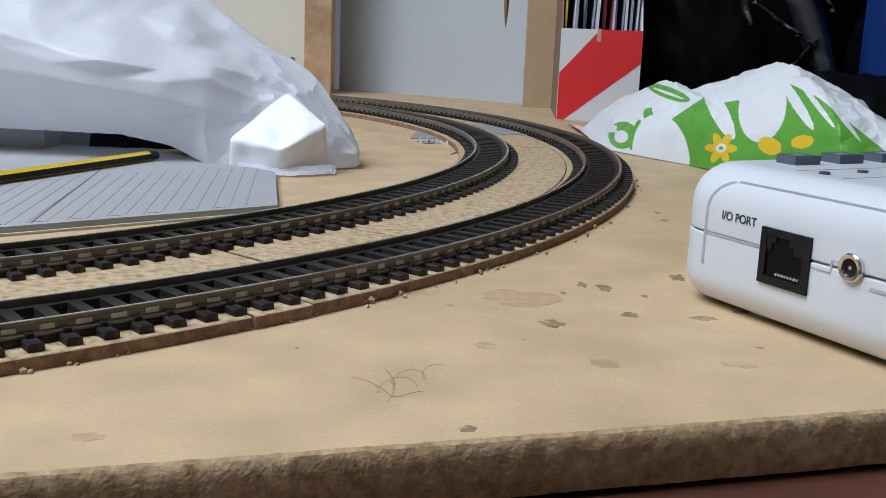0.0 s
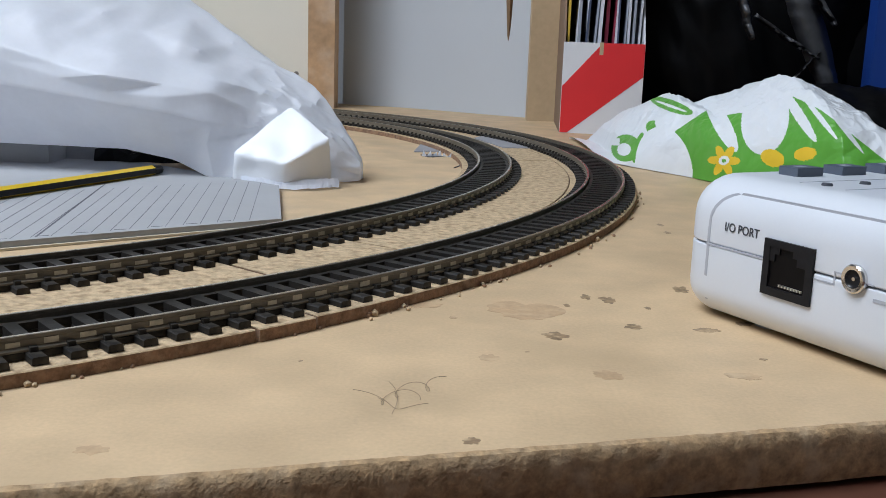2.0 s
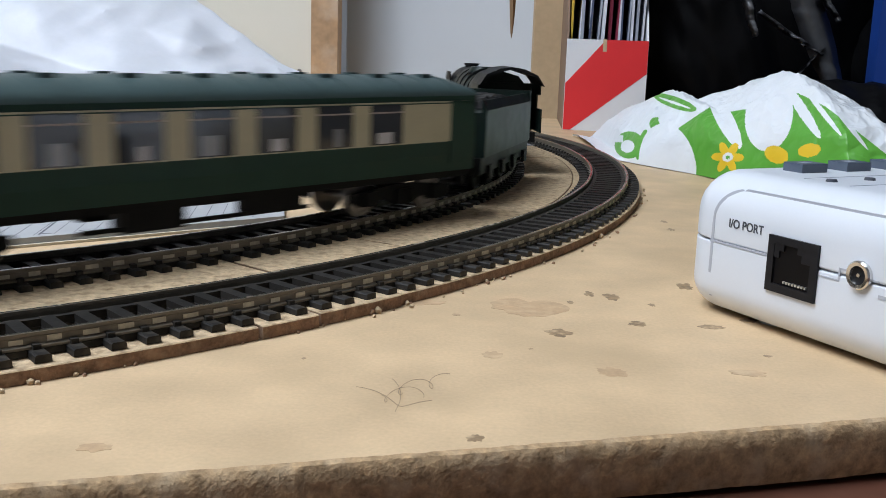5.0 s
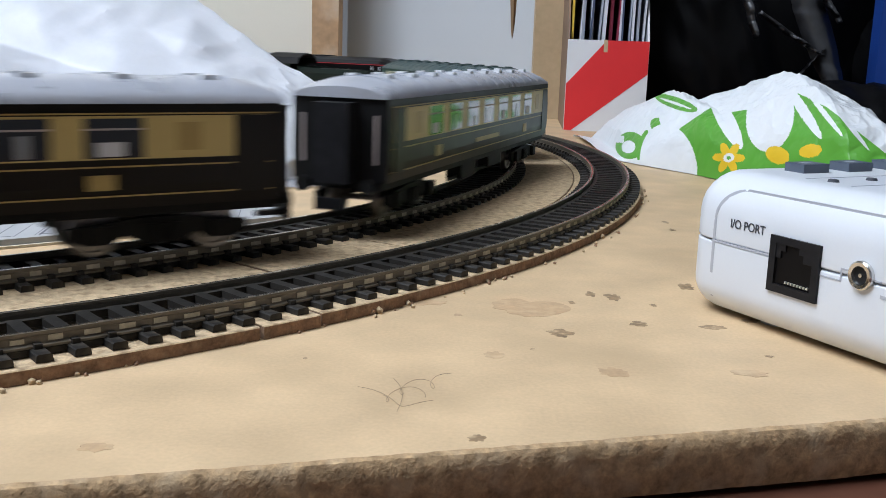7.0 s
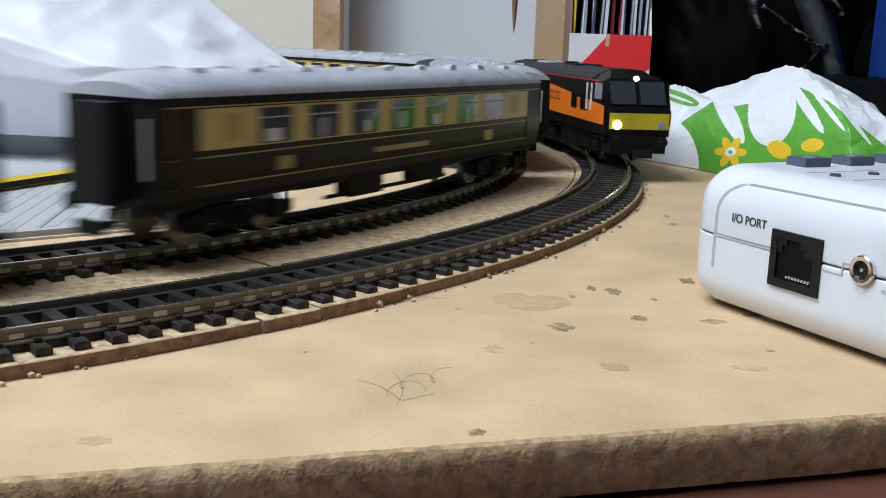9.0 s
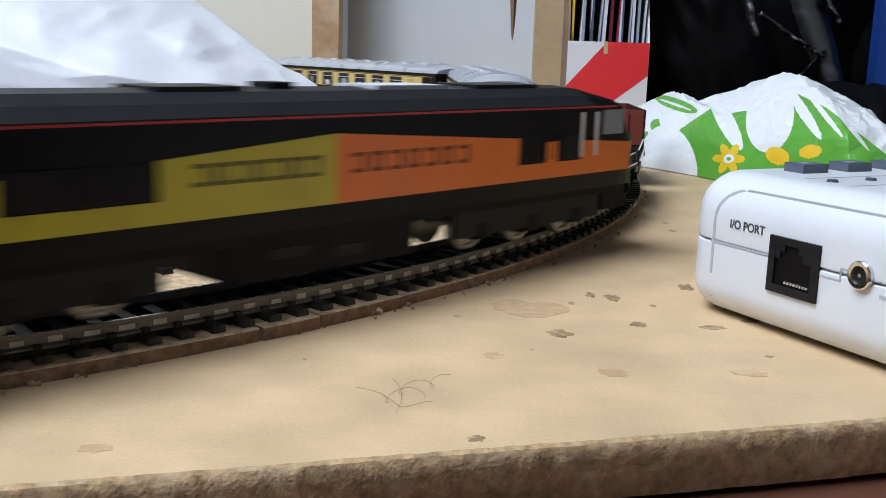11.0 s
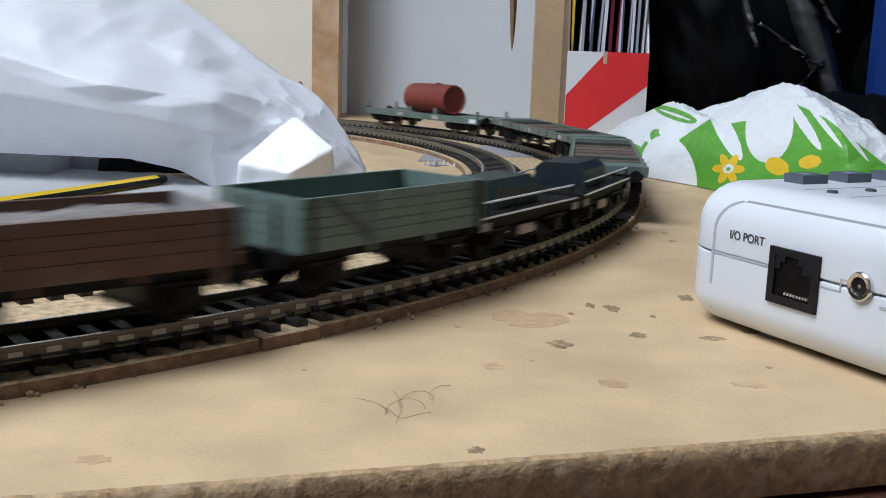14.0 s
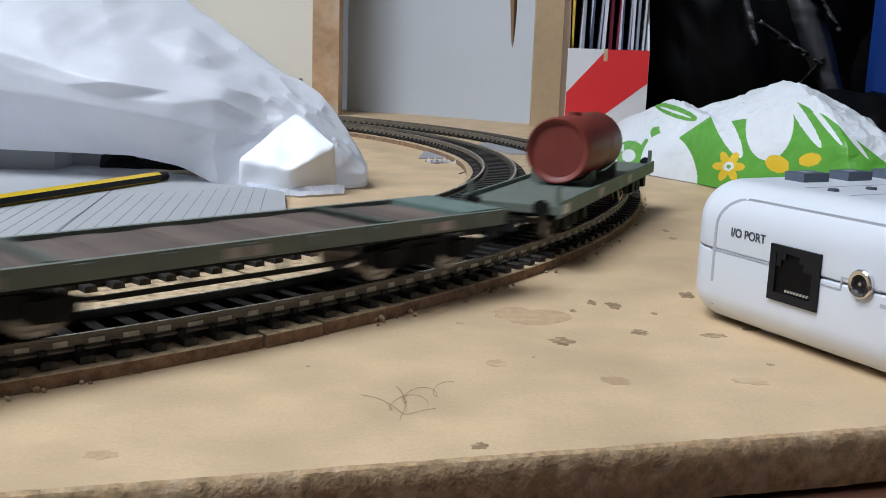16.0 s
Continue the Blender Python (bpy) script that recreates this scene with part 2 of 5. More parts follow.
def box(bm, x0, x1, y0, y1, z0, z1):
    p = [(x0, y0, z0), (x1, y0, z0), (x1, y1, z0), (x0, y1, z0), (x0, y0, z1), (x1, y0, z1), (x1, y1, z1), (x0, y1, z1)]
    return quads(bm, p, [(3, 2, 1, 0), (4, 5, 6, 7), (0, 1, 5, 4), (1, 2, 6, 5), (2, 3, 7, 6), (3, 0, 4, 7)])


def cyl(bm, p, q, rad, n=20, rad2=None):
    p, q = Vector(p), Vector(q)
    rot = (q - p).to_track_quat("Z", "Y").to_matrix()
    rad2 = rad if rad2 is None else rad2
    ring = [rot @ Vector((math.cos(2 * math.pi * i / n), math.sin(2 * math.pi * i / n), 0)) for i in range(n)]
    pts = [p + c * rad for c in ring] + [q + c * rad2 for c in ring]
    quads(bm, pts, [(i, (i + 1) % n, n + (i + 1) % n, n + i) for i in range(n)] + [tuple(range(n - 1, -1, -1)), tuple(range(n, 2 * n))])


def prism(bm, prof, x0, x1):
    """A profile of (y, z), drawn along x."""
    n = len(prof)
    pts = [(x0, y, z) for y, z in prof] + [(x1, y, z) for y, z in prof]
    quads(bm, pts, [(i, (i + 1) % n, n + (i + 1) % n, n + i) for i in range(n)] + [tuple(range(n - 1, -1, -1)), tuple(range(n, 2 * n))])


def slab(bm, prof, y0, y1):
    """A profile of (x, z), drawn along y."""
    n = len(prof)
    pts = [(x, y0, z) for x, z in prof] + [(x, y1, z) for x, z in prof]
    quads(bm, pts, [(i, (i + 1) % n, n + (i + 1) % n, n + i) for i in range(n)] + [tuple(range(n - 1, -1, -1)), tuple(range(n, 2 * n))])


def plate(bm, prof, z0, z1):
    """A profile of (x, y), drawn upwards."""
    n = len(prof)
    pts = [(x, y, z0) for x, y in prof] + [(x, y, z1) for x, y in prof]
    quads(bm, pts, [(i, (i + 1) % n, n + (i + 1) % n, n + i) for i in range(n)] + [tuple(range(n - 1, -1, -1)), tuple(range(n, 2 * n))])


def soften(bm, width, seg=2):
    edges = [e for e in bm.edges if len(e.link_faces) == 2 and e.calc_face_angle(0) > 0.5]
    bmesh.ops.bevel(bm, geom=edges, offset=width * MM, segments=seg, affect="EDGES", profile=0.6)


def mesh_of(name, bm, material, smooth=False):
    bmesh.ops.recalc_face_normals(bm, faces=bm.faces)
    me = bpy.data.meshes.new(name)
    bm.to_mesh(me)
    bm.free()
    me.materials.append(material)
    if smooth:
        me.shade_smooth()
        me.set_sharp_from_angle(angle=radians(38))
    return me


def part(name, bm, material, parent, label="", smooth=False):
    ob = new(name, mesh_of(name, bm, material, smooth))
    ob.parent = parent
    if label:
        ob["label"] = label
    return ob


def thing(name, label, category, group="", kind="", at=None):
    ob = new(name)
    ob.empty_display_size = 0.01
    if at is not None:
        ob.matrix_world = at
    return tagged(ob, label, category, group, kind)


def single(name, bm, material, label, category, group="", kind="", smooth=False):
    return tagged(new(name, mesh_of(name, bm, material, smooth)), label, category, group, kind)


def mk(fn, *args):
    bm = bmesh.new()
    fn(bm, *args)
    return bm


def boxes(*lists):
    bm = bmesh.new()
    for b in lists:
        box(bm, *b)
    return bm


# ---- the oval ----
U = (math.cos(radians(TURN)), math.sin(radians(TURN)))
V = (-U[1], U[0])


def on_board(u, v, z=0.0):
    """A place from the board's own axes, whose middle is the middle of the bend."""
    return Vector((CX + u * U[0] + v * V[0], CY + u * U[1] + v * V[1], z))


def oval(rad, s):
    """Place (board axes) and heading (degrees in the world) at s mm along the oval, counter-clockwise from the world's x axis through the bend."""
    half = math.pi * rad
    total = 2 * half + 2 * STRAIGHT
    q = (s + rad * radians(90 - TURN)) % total
    if q < half:
        a = q / rad - math.pi / 2
        u, v, h = rad * math.cos(a), rad * math.sin(a), a + math.pi / 2
    elif q < half + STRAIGHT:
        u, v, h = -(q - half), rad, math.pi
    elif q < 2 * half + STRAIGHT:
        a = (q - half - STRAIGHT) / rad + math.pi / 2
        u, v, h = -STRAIGHT + rad * math.cos(a), rad * math.sin(a), a + math.pi / 2
    else:
        u, v, h = -STRAIGHT + (q - 2 * half - STRAIGHT), -rad, 0.0
    return u, v, math.degrees(h) + TURN


def sweep(bm, rad, prof, s0, s1, step=8.0, closed=False):
    """A profile of (outward offset, z), drawn along the oval from s0 to s1."""
    count = max(2, int(abs(s1 - s0) / step))
    n = len(prof)
    rings = []
    for i in range(count if closed else count + 1):
        s = s0 + (s1 - s0) * i / count
        u, v, h = oval(rad, s)
        out = radians(h - TURN - 90)
        ring = []
        for o, z in prof:
            ring.append(bm.verts.new(on_board(u + o * math.cos(out), v + o * math.sin(out), z) * MM))
        rings.append(ring)
    pairs = list(zip(rings, rings[1:])) + ([(rings[-1], rings[0])] if closed else [])
    for a, b in pairs:
        for i in range(n):
            bm.faces.new((a[i], a[(i + 1) % n], b[(i + 1) % n], b[i]))
    if not closed:
        bm.faces.new(rings[0])
        bm.faces.new(rings[-1][::-1])


# ---- structure: room, table, baseboard ----
def room():
    bm = boxes((-2200, 2200, -1900, 2300, -790, -760))
    single("floor", bm, M_CARPET, "dark grey carpeted floor", "floor", kind="structure")
    # ceiling and walls stay out of view; added to bounce the lamp's light
    single("ceiling", boxes((-2200, 2200, -1900, 2300, 1340, 1380)), M_CEIL, "unseen white ceiling added to bounce light", "ceiling", kind="structure")
    for n, b in (("wall_north", (-2200, 2200, 2300, 2360, -760, 1340)), ("wall_south", (-2200, 2200, -1960, -1900, -760, 1340)), ("wall_east", (2200, 2260, -1900, 2300, -760, 1340)), ("wall_west", (-2260, -2200, -1900, 2300, -760, 1340))):
        single(n, boxes(b), M_WALL, "unseen off-white room wall added to bounce light", "wall", kind="structure")
    fix = thing("ceiling_light", "white rectangular ceiling light with a glowing diffuser", "ceiling light", at=pose(LAMP_AT[0], LAMP_AT[1], LAMP_AT[2] + 0.012, 0, 0, 15))
    part("housing", boxes((-640, 640, -330, -306, 0, 48), (-640, 640, 306, 330, 0, 48), (-640, -606, -306, 306, 0, 48), (606, 640, -306, 306, 0, 48), (-606, 606, -306, 306, 20, 48)), M_WALL, fix)
    part("diffuser", boxes((-605, 605, -305, 305, 10, 16)), M_LAMPGLOW, fix)


def table():
    t = thing("table", "dark brown veneered wooden table carrying the layout board", "table")
    bm = bmesh.new()
    plate(bm, [tuple(on_board(u, v).xy) for u, v in ((-1350, -760), (720, -760), (720, 640), (-1350, 640))], -36.0, -12.2)
    soften(bm, 1.5)
    part("tabletop", bm, M_TABLE, t)
    for u, v in ((-1290, -700), (660, -700), (660, 580), (-1290, 580)):
        c = on_board(u, v)
        part("leg", boxes((c.x - 30, c.x + 30, c.y - 30, c.y + 30, -760, -36)), M_TABLE, t)


def baseboard():
    bb = thing("baseboard", "fawn fibreboard layout board with rough brown sawn edge", "baseboard", kind="structure")
    u0, u1, v0, v1 = -1250.0, 640.0, -496.0, 540.0
    bm = bmesh.new()
    plate(bm, [tuple(on_board(u, v).xy) for u, v in ((u0, v0 + 4), (u1, v0 + 4), (u1, v1), (u0, v1))], -0.8, 0.0)
    part("top_face", bm, M_BOARD, bb)
    # the sawn edge: a slightly ragged band under the top face
    bm = bmesh.new()
    rows, n = [], 1500
    for i in range(n + 1):
        u = u0 + (u1 - u0) * i / n
        def rag(k, big, small):
            return noise.noise(Vector((u * 0.05, k * 3.1, 0))) * big * 0.45 + noise.noise(Vector((u * 0.31, k * 1.7, 4))) * small * 0.5 + noise.noise(Vector((u * 0.9, k * 2.3, 8))) * small * 0.35
        ring = [(v0 + 5, 0.03), (v0 + 1.5 + rag(1, 0.5, 0.7), 0.03), (v0 + 0.5 + rag(2, 0.5, 0.5), -0.35), (v0 - 0.2 + rag(2, 0.5, 0.6), -1.6), (v0 - 0.3 + rag(3, 0.4, 0.7), -3.6), (v0 - 0.3 + rag(4, 0.4, 0.7), -6.0), (v0 - 0.1 + rag(5, 0.4, 0.7), -8.6), (v0 + 0.5 + rag(6, 0.6, 0.6), -11.0 + rag(7, 0.3, 0.3)), (v0 + 30, -12.0), (v0 + 30, -0.81)]
        rows.append([bm.verts.new(on_board(u, v, z) * MM) for v, z in ring])
    for a, b in zip(rows, rows[1:]):
        for k in range(1, 8):
            bm.faces.new((a[k], a[k + 1], b[k + 1], b[k]))
    skin = [[r[k].co.copy() for k in (0, 1)] for r in rows]
    part("sawn_edge", bm, M_BOARD_EDGE, bb, smooth=True)
    bm = bmesh.new()
    ends = [[bm.verts.new(p) for p in r] for r in skin]
    for a, b in zip(ends, ends[1:]):
        bm.faces.new((a[0], a[1], b[1], b[0]))
    part("ragged_skin", bm, M_BOARD, bb)
    bm = bmesh.new()
    plate(bm, [tuple(on_board(u, v).xy) for u, v in ((u0, v0 + 30), (u1, v0 + 30), (u1, v1), (u0, v1))], -12.0, -0.82)
    part("core", bm, M_BOARD_EDGE, bb)


def deg_s(rad, deg):
    return radians(deg) * rad


def underlay():
    ul = thing("track_underlay", "thin fibreboard track underlay with brown cut edge, jointed", "track underlay", kind="structure")

    def ring(rad, o0, o1, d0, d1, top, skew=0.0):
        bm = bmesh.new()
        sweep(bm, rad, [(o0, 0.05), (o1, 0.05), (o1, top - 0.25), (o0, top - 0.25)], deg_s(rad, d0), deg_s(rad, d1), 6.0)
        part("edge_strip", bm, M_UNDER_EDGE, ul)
        bm = bmesh.new()
        sweep(bm, rad, [(o0, top - 0.25), (o1, top - 0.25), (o1 - 0.3, top), (o0 + 0.3, top)], deg_s(rad, d0), deg_s(rad, d1), 6.0)
        part("top_skin", bm, M_UNDER, ul)

    cuts = [-165, -44.95, -42.95, -39.6, -12, 20, 60, 150]
    for i, (a, b) in enumerate(zip(cuts, cuts[1:])):
        ring(R_OUT, -17.6, 15.6 + (0.9 if a < -41 else -0.6) + 0.5 * (i % 2), a + 0.05, b - 0.05, 3.2 + 0.12 * (i % 3 - 1))
    cuts = [-165, -40.7, -33.6, 5, 40, 150]
    for i, (a, b) in enumerate(zip(cuts, cuts[1:])):
        ring(R_IN, -18.0, R_OUT - R_IN - 18.0, a + 0.09, b - 0.09, 3.2 + 0.1 * (i % 2))


def track(rad, label):
    tr = thing("railway_track", label, "model track", group="tracks of the oval")
    total = 2 * math.pi * rad + 2 * STRAIGHT
    for off in (-8.7, 8.7):
        prof = [(-1.25, 4.88), (1.25, 4.88), (1.25, 5.35), (0.4, 5.7), (0.4, 7.2), (0.62, 7.4), (0.62, 8.12), (0.45, 8.14), (-0.45, 8.14), (-0.62, 8.12), (-0.62, 7.4), (-0.4, 7.2), (-0.4, 5.7), (-1.25, 5.35)]
        bm = bmesh.new()
        sweep(bm, rad, [(o + off, z) for o, z in prof], 0, total, 9.0, closed=True)
        rail = part("rail", bm, M_RAIL, tr, "nickel silver rail", smooth=True)
        bm = bmesh.new()
        sweep(bm, rad, [(off - 0.44, 8.15), (off + 0.44, 8.15), (off + 0.4, 8.2), (off - 0.4, 8.2)], 0, total, 9.0, closed=True)
        part("running_surface", bm, M_RAILTOP, rail)
    return tr


def sleeper_mesh():
    bm = bmesh.new()
    slab(bm, [(-1.7, 3.25), (1.7, 3.25), (1.6, 4.55), (1.25, 4.86), (-1.25, 4.86), (-1.6, 4.55)], -14.6, 14.6)
    box(bm, -1.5, 1.5, -7.7, 7.7, 4.8, 6.5)
    for y in (-8.7, 8.7):
        for s in (-1, 1):
            box(bm, -0.8, 0.8, *sorted((y + s * 0.6, y + s * 2.1)), 4.84, 5.9)
    return mesh_of("sleeper", bm, M_SLEEPER)


def sleepers(tr, rad, me):
    pitch = 7.36
    total = 2 * math.pi * rad + 2 * STRAIGHT
    count = int(total / pitch)
    first = deg_s(rad, -64)
    webs = bmesh.new()
    rest = bmesh.new()
    rng = random.Random(5)
    for i in range(count):
        s = first + i * total / count
        u, v, h = oval(rad, s)
        at = Matrix.Translation(on_board(u, v) * MM) @ pose(0, 0, 0, 0, 0, h + rng.uniform(-0.6, 0.6))
        if i < 110:
            # pale box between one chair and the next: the web's reflection as colour
            g = oval(rad, s + pitch / 2)
            a = radians(g[2] - 90)
            c = on_board(g[0], g[1])
            o, l = 9.28, rng.uniform(1.3, 1.9)
            ox, oy = math.cos(a), math.sin(a)
            zt = rng.uniform(6.9, 7.3)
            pts = [(c.x + (o + w) * ox - e * oy, c.y + (o + w) * oy + e * ox, z) for z in (5.95, zt) for w, e in ((0, -l), (0.1, -l), (0.1, l), (0, l))]
            quads(webs, pts, [(3, 2, 1, 0), (4, 5, 6, 7), (0, 1, 5, 4), (1, 2, 6, 5), (2, 3, 7, 6), (3, 0, 4, 7)])
        if i < 150:
            ob = new("sleeper", me)
            ob.parent = tr
            ob.matrix_local = at
        else:
            c = on_board(u, v)
            a = radians(h)
            ux, uy = math.cos(a), math.sin(a)
            pts = []
            for z in (3.25, 4.86):
                for x, y in ((-1.65, -15), (1.65, -15), (1.65, 15), (-1.65, 15)):
                    pts.append((c.x + x * ux - y * uy, c.y + x * uy + y * ux, z))
            quads(rest, pts, [(3, 2, 1, 0), (4, 5, 6, 7), (0, 1, 5, 4), (1, 2, 6, 5), (2, 3, 7, 6), (3, 0, 4, 7)])
    tagged(part("bare_web", webs, M_WEB, tr, "pale patch on the rail web, reflected light put into its colour"), kind="stuff")
    ob = part("far_sleepers", rest, M_SLEEPER, tr)
    tagged(ob, kind="stuff")
    # webbing that joins the sleepers under each rail
    for off in (-8.7, 8.7):
        bm = bmesh.new()
        lo, hi = sorted((off * 0.68, off * 1.13))
        sweep(bm, rad, [(lo, 3.3), (hi, 3.3), (hi, 4.7), (lo, 4.7)], 0, total, 9.0, closed=True)
        part("web_strip", bm, M_SLEEPER, tr)
        # the moulded ladder inside the rails stands higher than the sleeper ends
        bm = bmesh.new()
        lo, hi = sorted((off * 0.70, off * 0.89))
        sweep(bm, rad, [(lo, 4.72), (hi, 4.72), (hi, 6.42), (lo, 6.42)], 0, total, 9.0, closed=True)
        part("ladder_strip", bm, M_SLEEPER, tr)


# ---- things on and round the board ----
def crumple(p, amp, size, seed):
    q = Vector(p) / size + Vector((seed, seed * 1.7, seed * 0.3))
    ridge = 1 - 2 * abs(noise.noise(q))
    fine = 1 - 2 * abs(noise.noise(q * 2.7 + Vector((4, 1, 7))))
    return amp * (ridge * 0.7 + fine * 0.3)


def loft(bm, rings, close=True, cap=True):
    """Rings of points (mm) joined into a skin."""
    vs = [[bm.verts.new(Vector(p) * MM) for p in ring] for ring in rings]
    n = len(vs[0])
    for a, b in zip(vs, vs[1:]):
        for i in range(n if close else n - 1):
            j = (i + 1) % n
            bm.faces.new((a[i], a[j], b[j], b[i]))
    if cap and close:
        bm.faces.new(vs[0][::-1])
        bm.faces.new(vs[-1])
    return vs


def ramp(x, *knots):
    return float(np.interp(x, [k[0] for k in knots], [k[1] for k in knots]))


def white_bag():
    wb = thing("plastic_bag", "crumpled white translucent plastic bag heaped inside the bend", "plastic bag")
    bm = bmesh.new()
    rings = []
    n_s, per = 14, 2
    rng = random.Random(21)
    for i in range(n_s + 1):
        x = -43 - 330 * (i / n_s) ** 1.25
        fold = ramp(x, (-330, 92), (-223, 64), (-166, 51), (-109, 43), (-86, 38), (-62, 27), (-43, 9))
        hem = ramp(x, (-330, 15), (-150, 13), (-132, 9), (-118, 1), (-43, 0.6))
        top = ramp(x, (-330, 150), (-223, 128), (-150, 97), (-109, 67), (-86, 55), (-66, 42), (-54, 28), (-43, 11))
        yf = ramp(x, (-330, 470), (-150, 466), (-115, 470), (-98, 486), (-66, 488), (-43, 496))
        yh = ramp(x, (-330, 496), (-150, 490), (-125, 482), (-104, 472), (-90, 478), (-66, 478), (-43, 498))
        yt = ramp(x, (-330, 590), (-150, 560), (-70, 520), (-43, 506))
        yb = ramp(x, (-330, 690), (-150, 640), (-70, 560), (-43, 512))
        ctrl = [(yh, hem), (yf - 1, hem * 0.35 + fold * 0.65), (yf, fold), (yf * 0.62 + yt * 0.38, fold * 0.52 + top * 0.48), (yt, top), (yb * 0.6 + yt * 0.4, top * 0.82), (yb, max(1.0, top * 0.4)), (yb - 4, min(hem, 6.0)), (yh + 16, hem + 0.3)]
        ring = []
        for (y0, z0), (y1, z1) in zip(ctrl, ctrl[1:] + ctrl[:1]):
            for k in range(per):
                f = (k + (rng.uniform(-0.3, 0.3) if k else 0)) / per
                p = Vector((x + rng.uniform(-3.5, 3.5) * min(1, i / 3), y0 + (y1 - y0) * f, z0 + (z1 - z0) * f))
                d = Vector((0.25, p.y - 560, p.z - top * 0.45)).normalized()
                front = z0 <= fold + 0.1 and z1 <= fold + 0.1 and y0 < yf + 60
                amp = (0.3 if front else 4.6) * min(1.0, p.z / 20) * min(1.0, 0.4 + i / 8)
                p += d * rng.uniform(-amp, amp)
                p.z = max(p.z, 0.4)
                ring.append(p)
        rings.append(ring)
    loft(bm, rings)
    bmesh.ops.triangulate(bm, faces=bm.faces, quad_method="SHORT_EDGE")
    bmesh.ops.subdivide_edges(bm, edges=bm.edges, cuts=8, use_grid_fill=True)
    for _ in range(2):
        bmesh.ops.smooth_vert(bm, verts=bm.verts, factor=0.5, use_axis_x=True, use_axis_y=True, use_axis_z=True)
    # sharp creases: long and slanting on the upper skin, short where the film is gathered at the low end
    for v in bm.verts:
        q = v.co / MM
        low = min(1.0, max(0.0, (q.x + 118) / 25))
        fold = ramp(q.x, (-330, 92), (-223, 64), (-166, 51), (-109, 43), (-86, 38), (-62, 27), (-43, 9))
        up = min(1.0, max(0.0, (q.z - fold - 2) / 14))
        h = up * (5.0 * (0.2 - abs(noise.noise(Vector((q.x * 0.030 + q.z * 0.024, 5.3, q.z * 0.010))))) + 3.0 * (0.2 - abs(noise.noise(Vector((q.x * 0.045 - q.z * 0.04, 2.1, q.y * 0.012))))))
        h += low * (3.4 * (0.22 - abs(noise.noise(q / 17.0))) + 1.8 * (0.22 - abs(noise.noise(q / 7.5))))
        h += 0.5 * crumple(q, 0.5, 22.0, 4.0)
        v.co += Vector((0.2, -0.75, 0.6)) * h * MM * min(1.0, q.z / 8)
    ob = part("outer_skin", bm, M_TISSUE, wb)
    ob.data.shade_smooth()
    ob.data.set_sharp_from_angle(angle=radians(18))
    # white packet that shows at the low end
    bm = bmesh.new()
    bmesh.ops.create_cube(bm, size=1.0)
    bmesh.ops.subdivide_edges(bm, edges=bm.edges, cuts=15, use_grid_fill=True)
    # a soft six-sided packet leaning back on the heap: a slanted bright face, a shaded end
    near, far = Vector((-74, 459, 13)), 0.6
    along, across = Vector((-28, 10, 3)), Vector((18.5, 15, 11))
    for v in bm.verts:
        a, b, c = 0.5 - v.co.x, 0.5 + v.co.y, 0.5 + v.co.z
        top = near + along * a + across * b + Vector((6, 8, 12)) * a * b
        foot = Vector((top.x - 2 + 3 * b, top.y + 5, far))
        p = foot.lerp(top, c)
        p += Vector((0.2, -0.7, 0.5)) * (5.0 * (0.22 - abs(noise.noise(p / 14.0))) + 0.8 * (0.22 - abs(noise.noise(p / 5.0)))) * min(1.0, p.z / 6)
        v.co = p * MM
    for _ in range(5):
        bmesh.ops.smooth_vert(bm, verts=bm.verts, factor=0.5, use_axis_x=True, use_axis_y=True, use_axis_z=True)
    part("packet", bm, M_TISSUE_IN, wb, "bright white folded packet", smooth=True)
    # frilled hem on the board
    bm = bmesh.new()
    vs = []
    for i in range(90):
        f = i / 89
        x, y = -98 + 46 * f, 464 - 6 * math.sin(f * 3.1) + 22 * max(0, f - 0.75)
        w = crumple((x, y, 0), 1.6, 11.0, 1)
        ring = [(x, y + 7, 3.4 + w), (x + w, y + 3 + crumple((x, y, 3), 2, 9, 4), 1.9 + 0.5 * w), (x + 1, y - 1 + crumple((x, y, 9), 3.4, 8.0, 8), 0.5 + 0.5 * abs(w))]
        vs.append([bm.verts.new(Vector(p) * MM) for p in ring])
    for a, b in zip(vs, vs[1:]):
        for k in range(2):
            bm.faces.new((a[k], a[k + 1], b[k + 1], b[k]))
    bmesh.ops.solidify(bm, geom=bm.faces[:], thickness=0.25 * MM)
    part("frilled_hem", bm, M_TISSUE, wb)


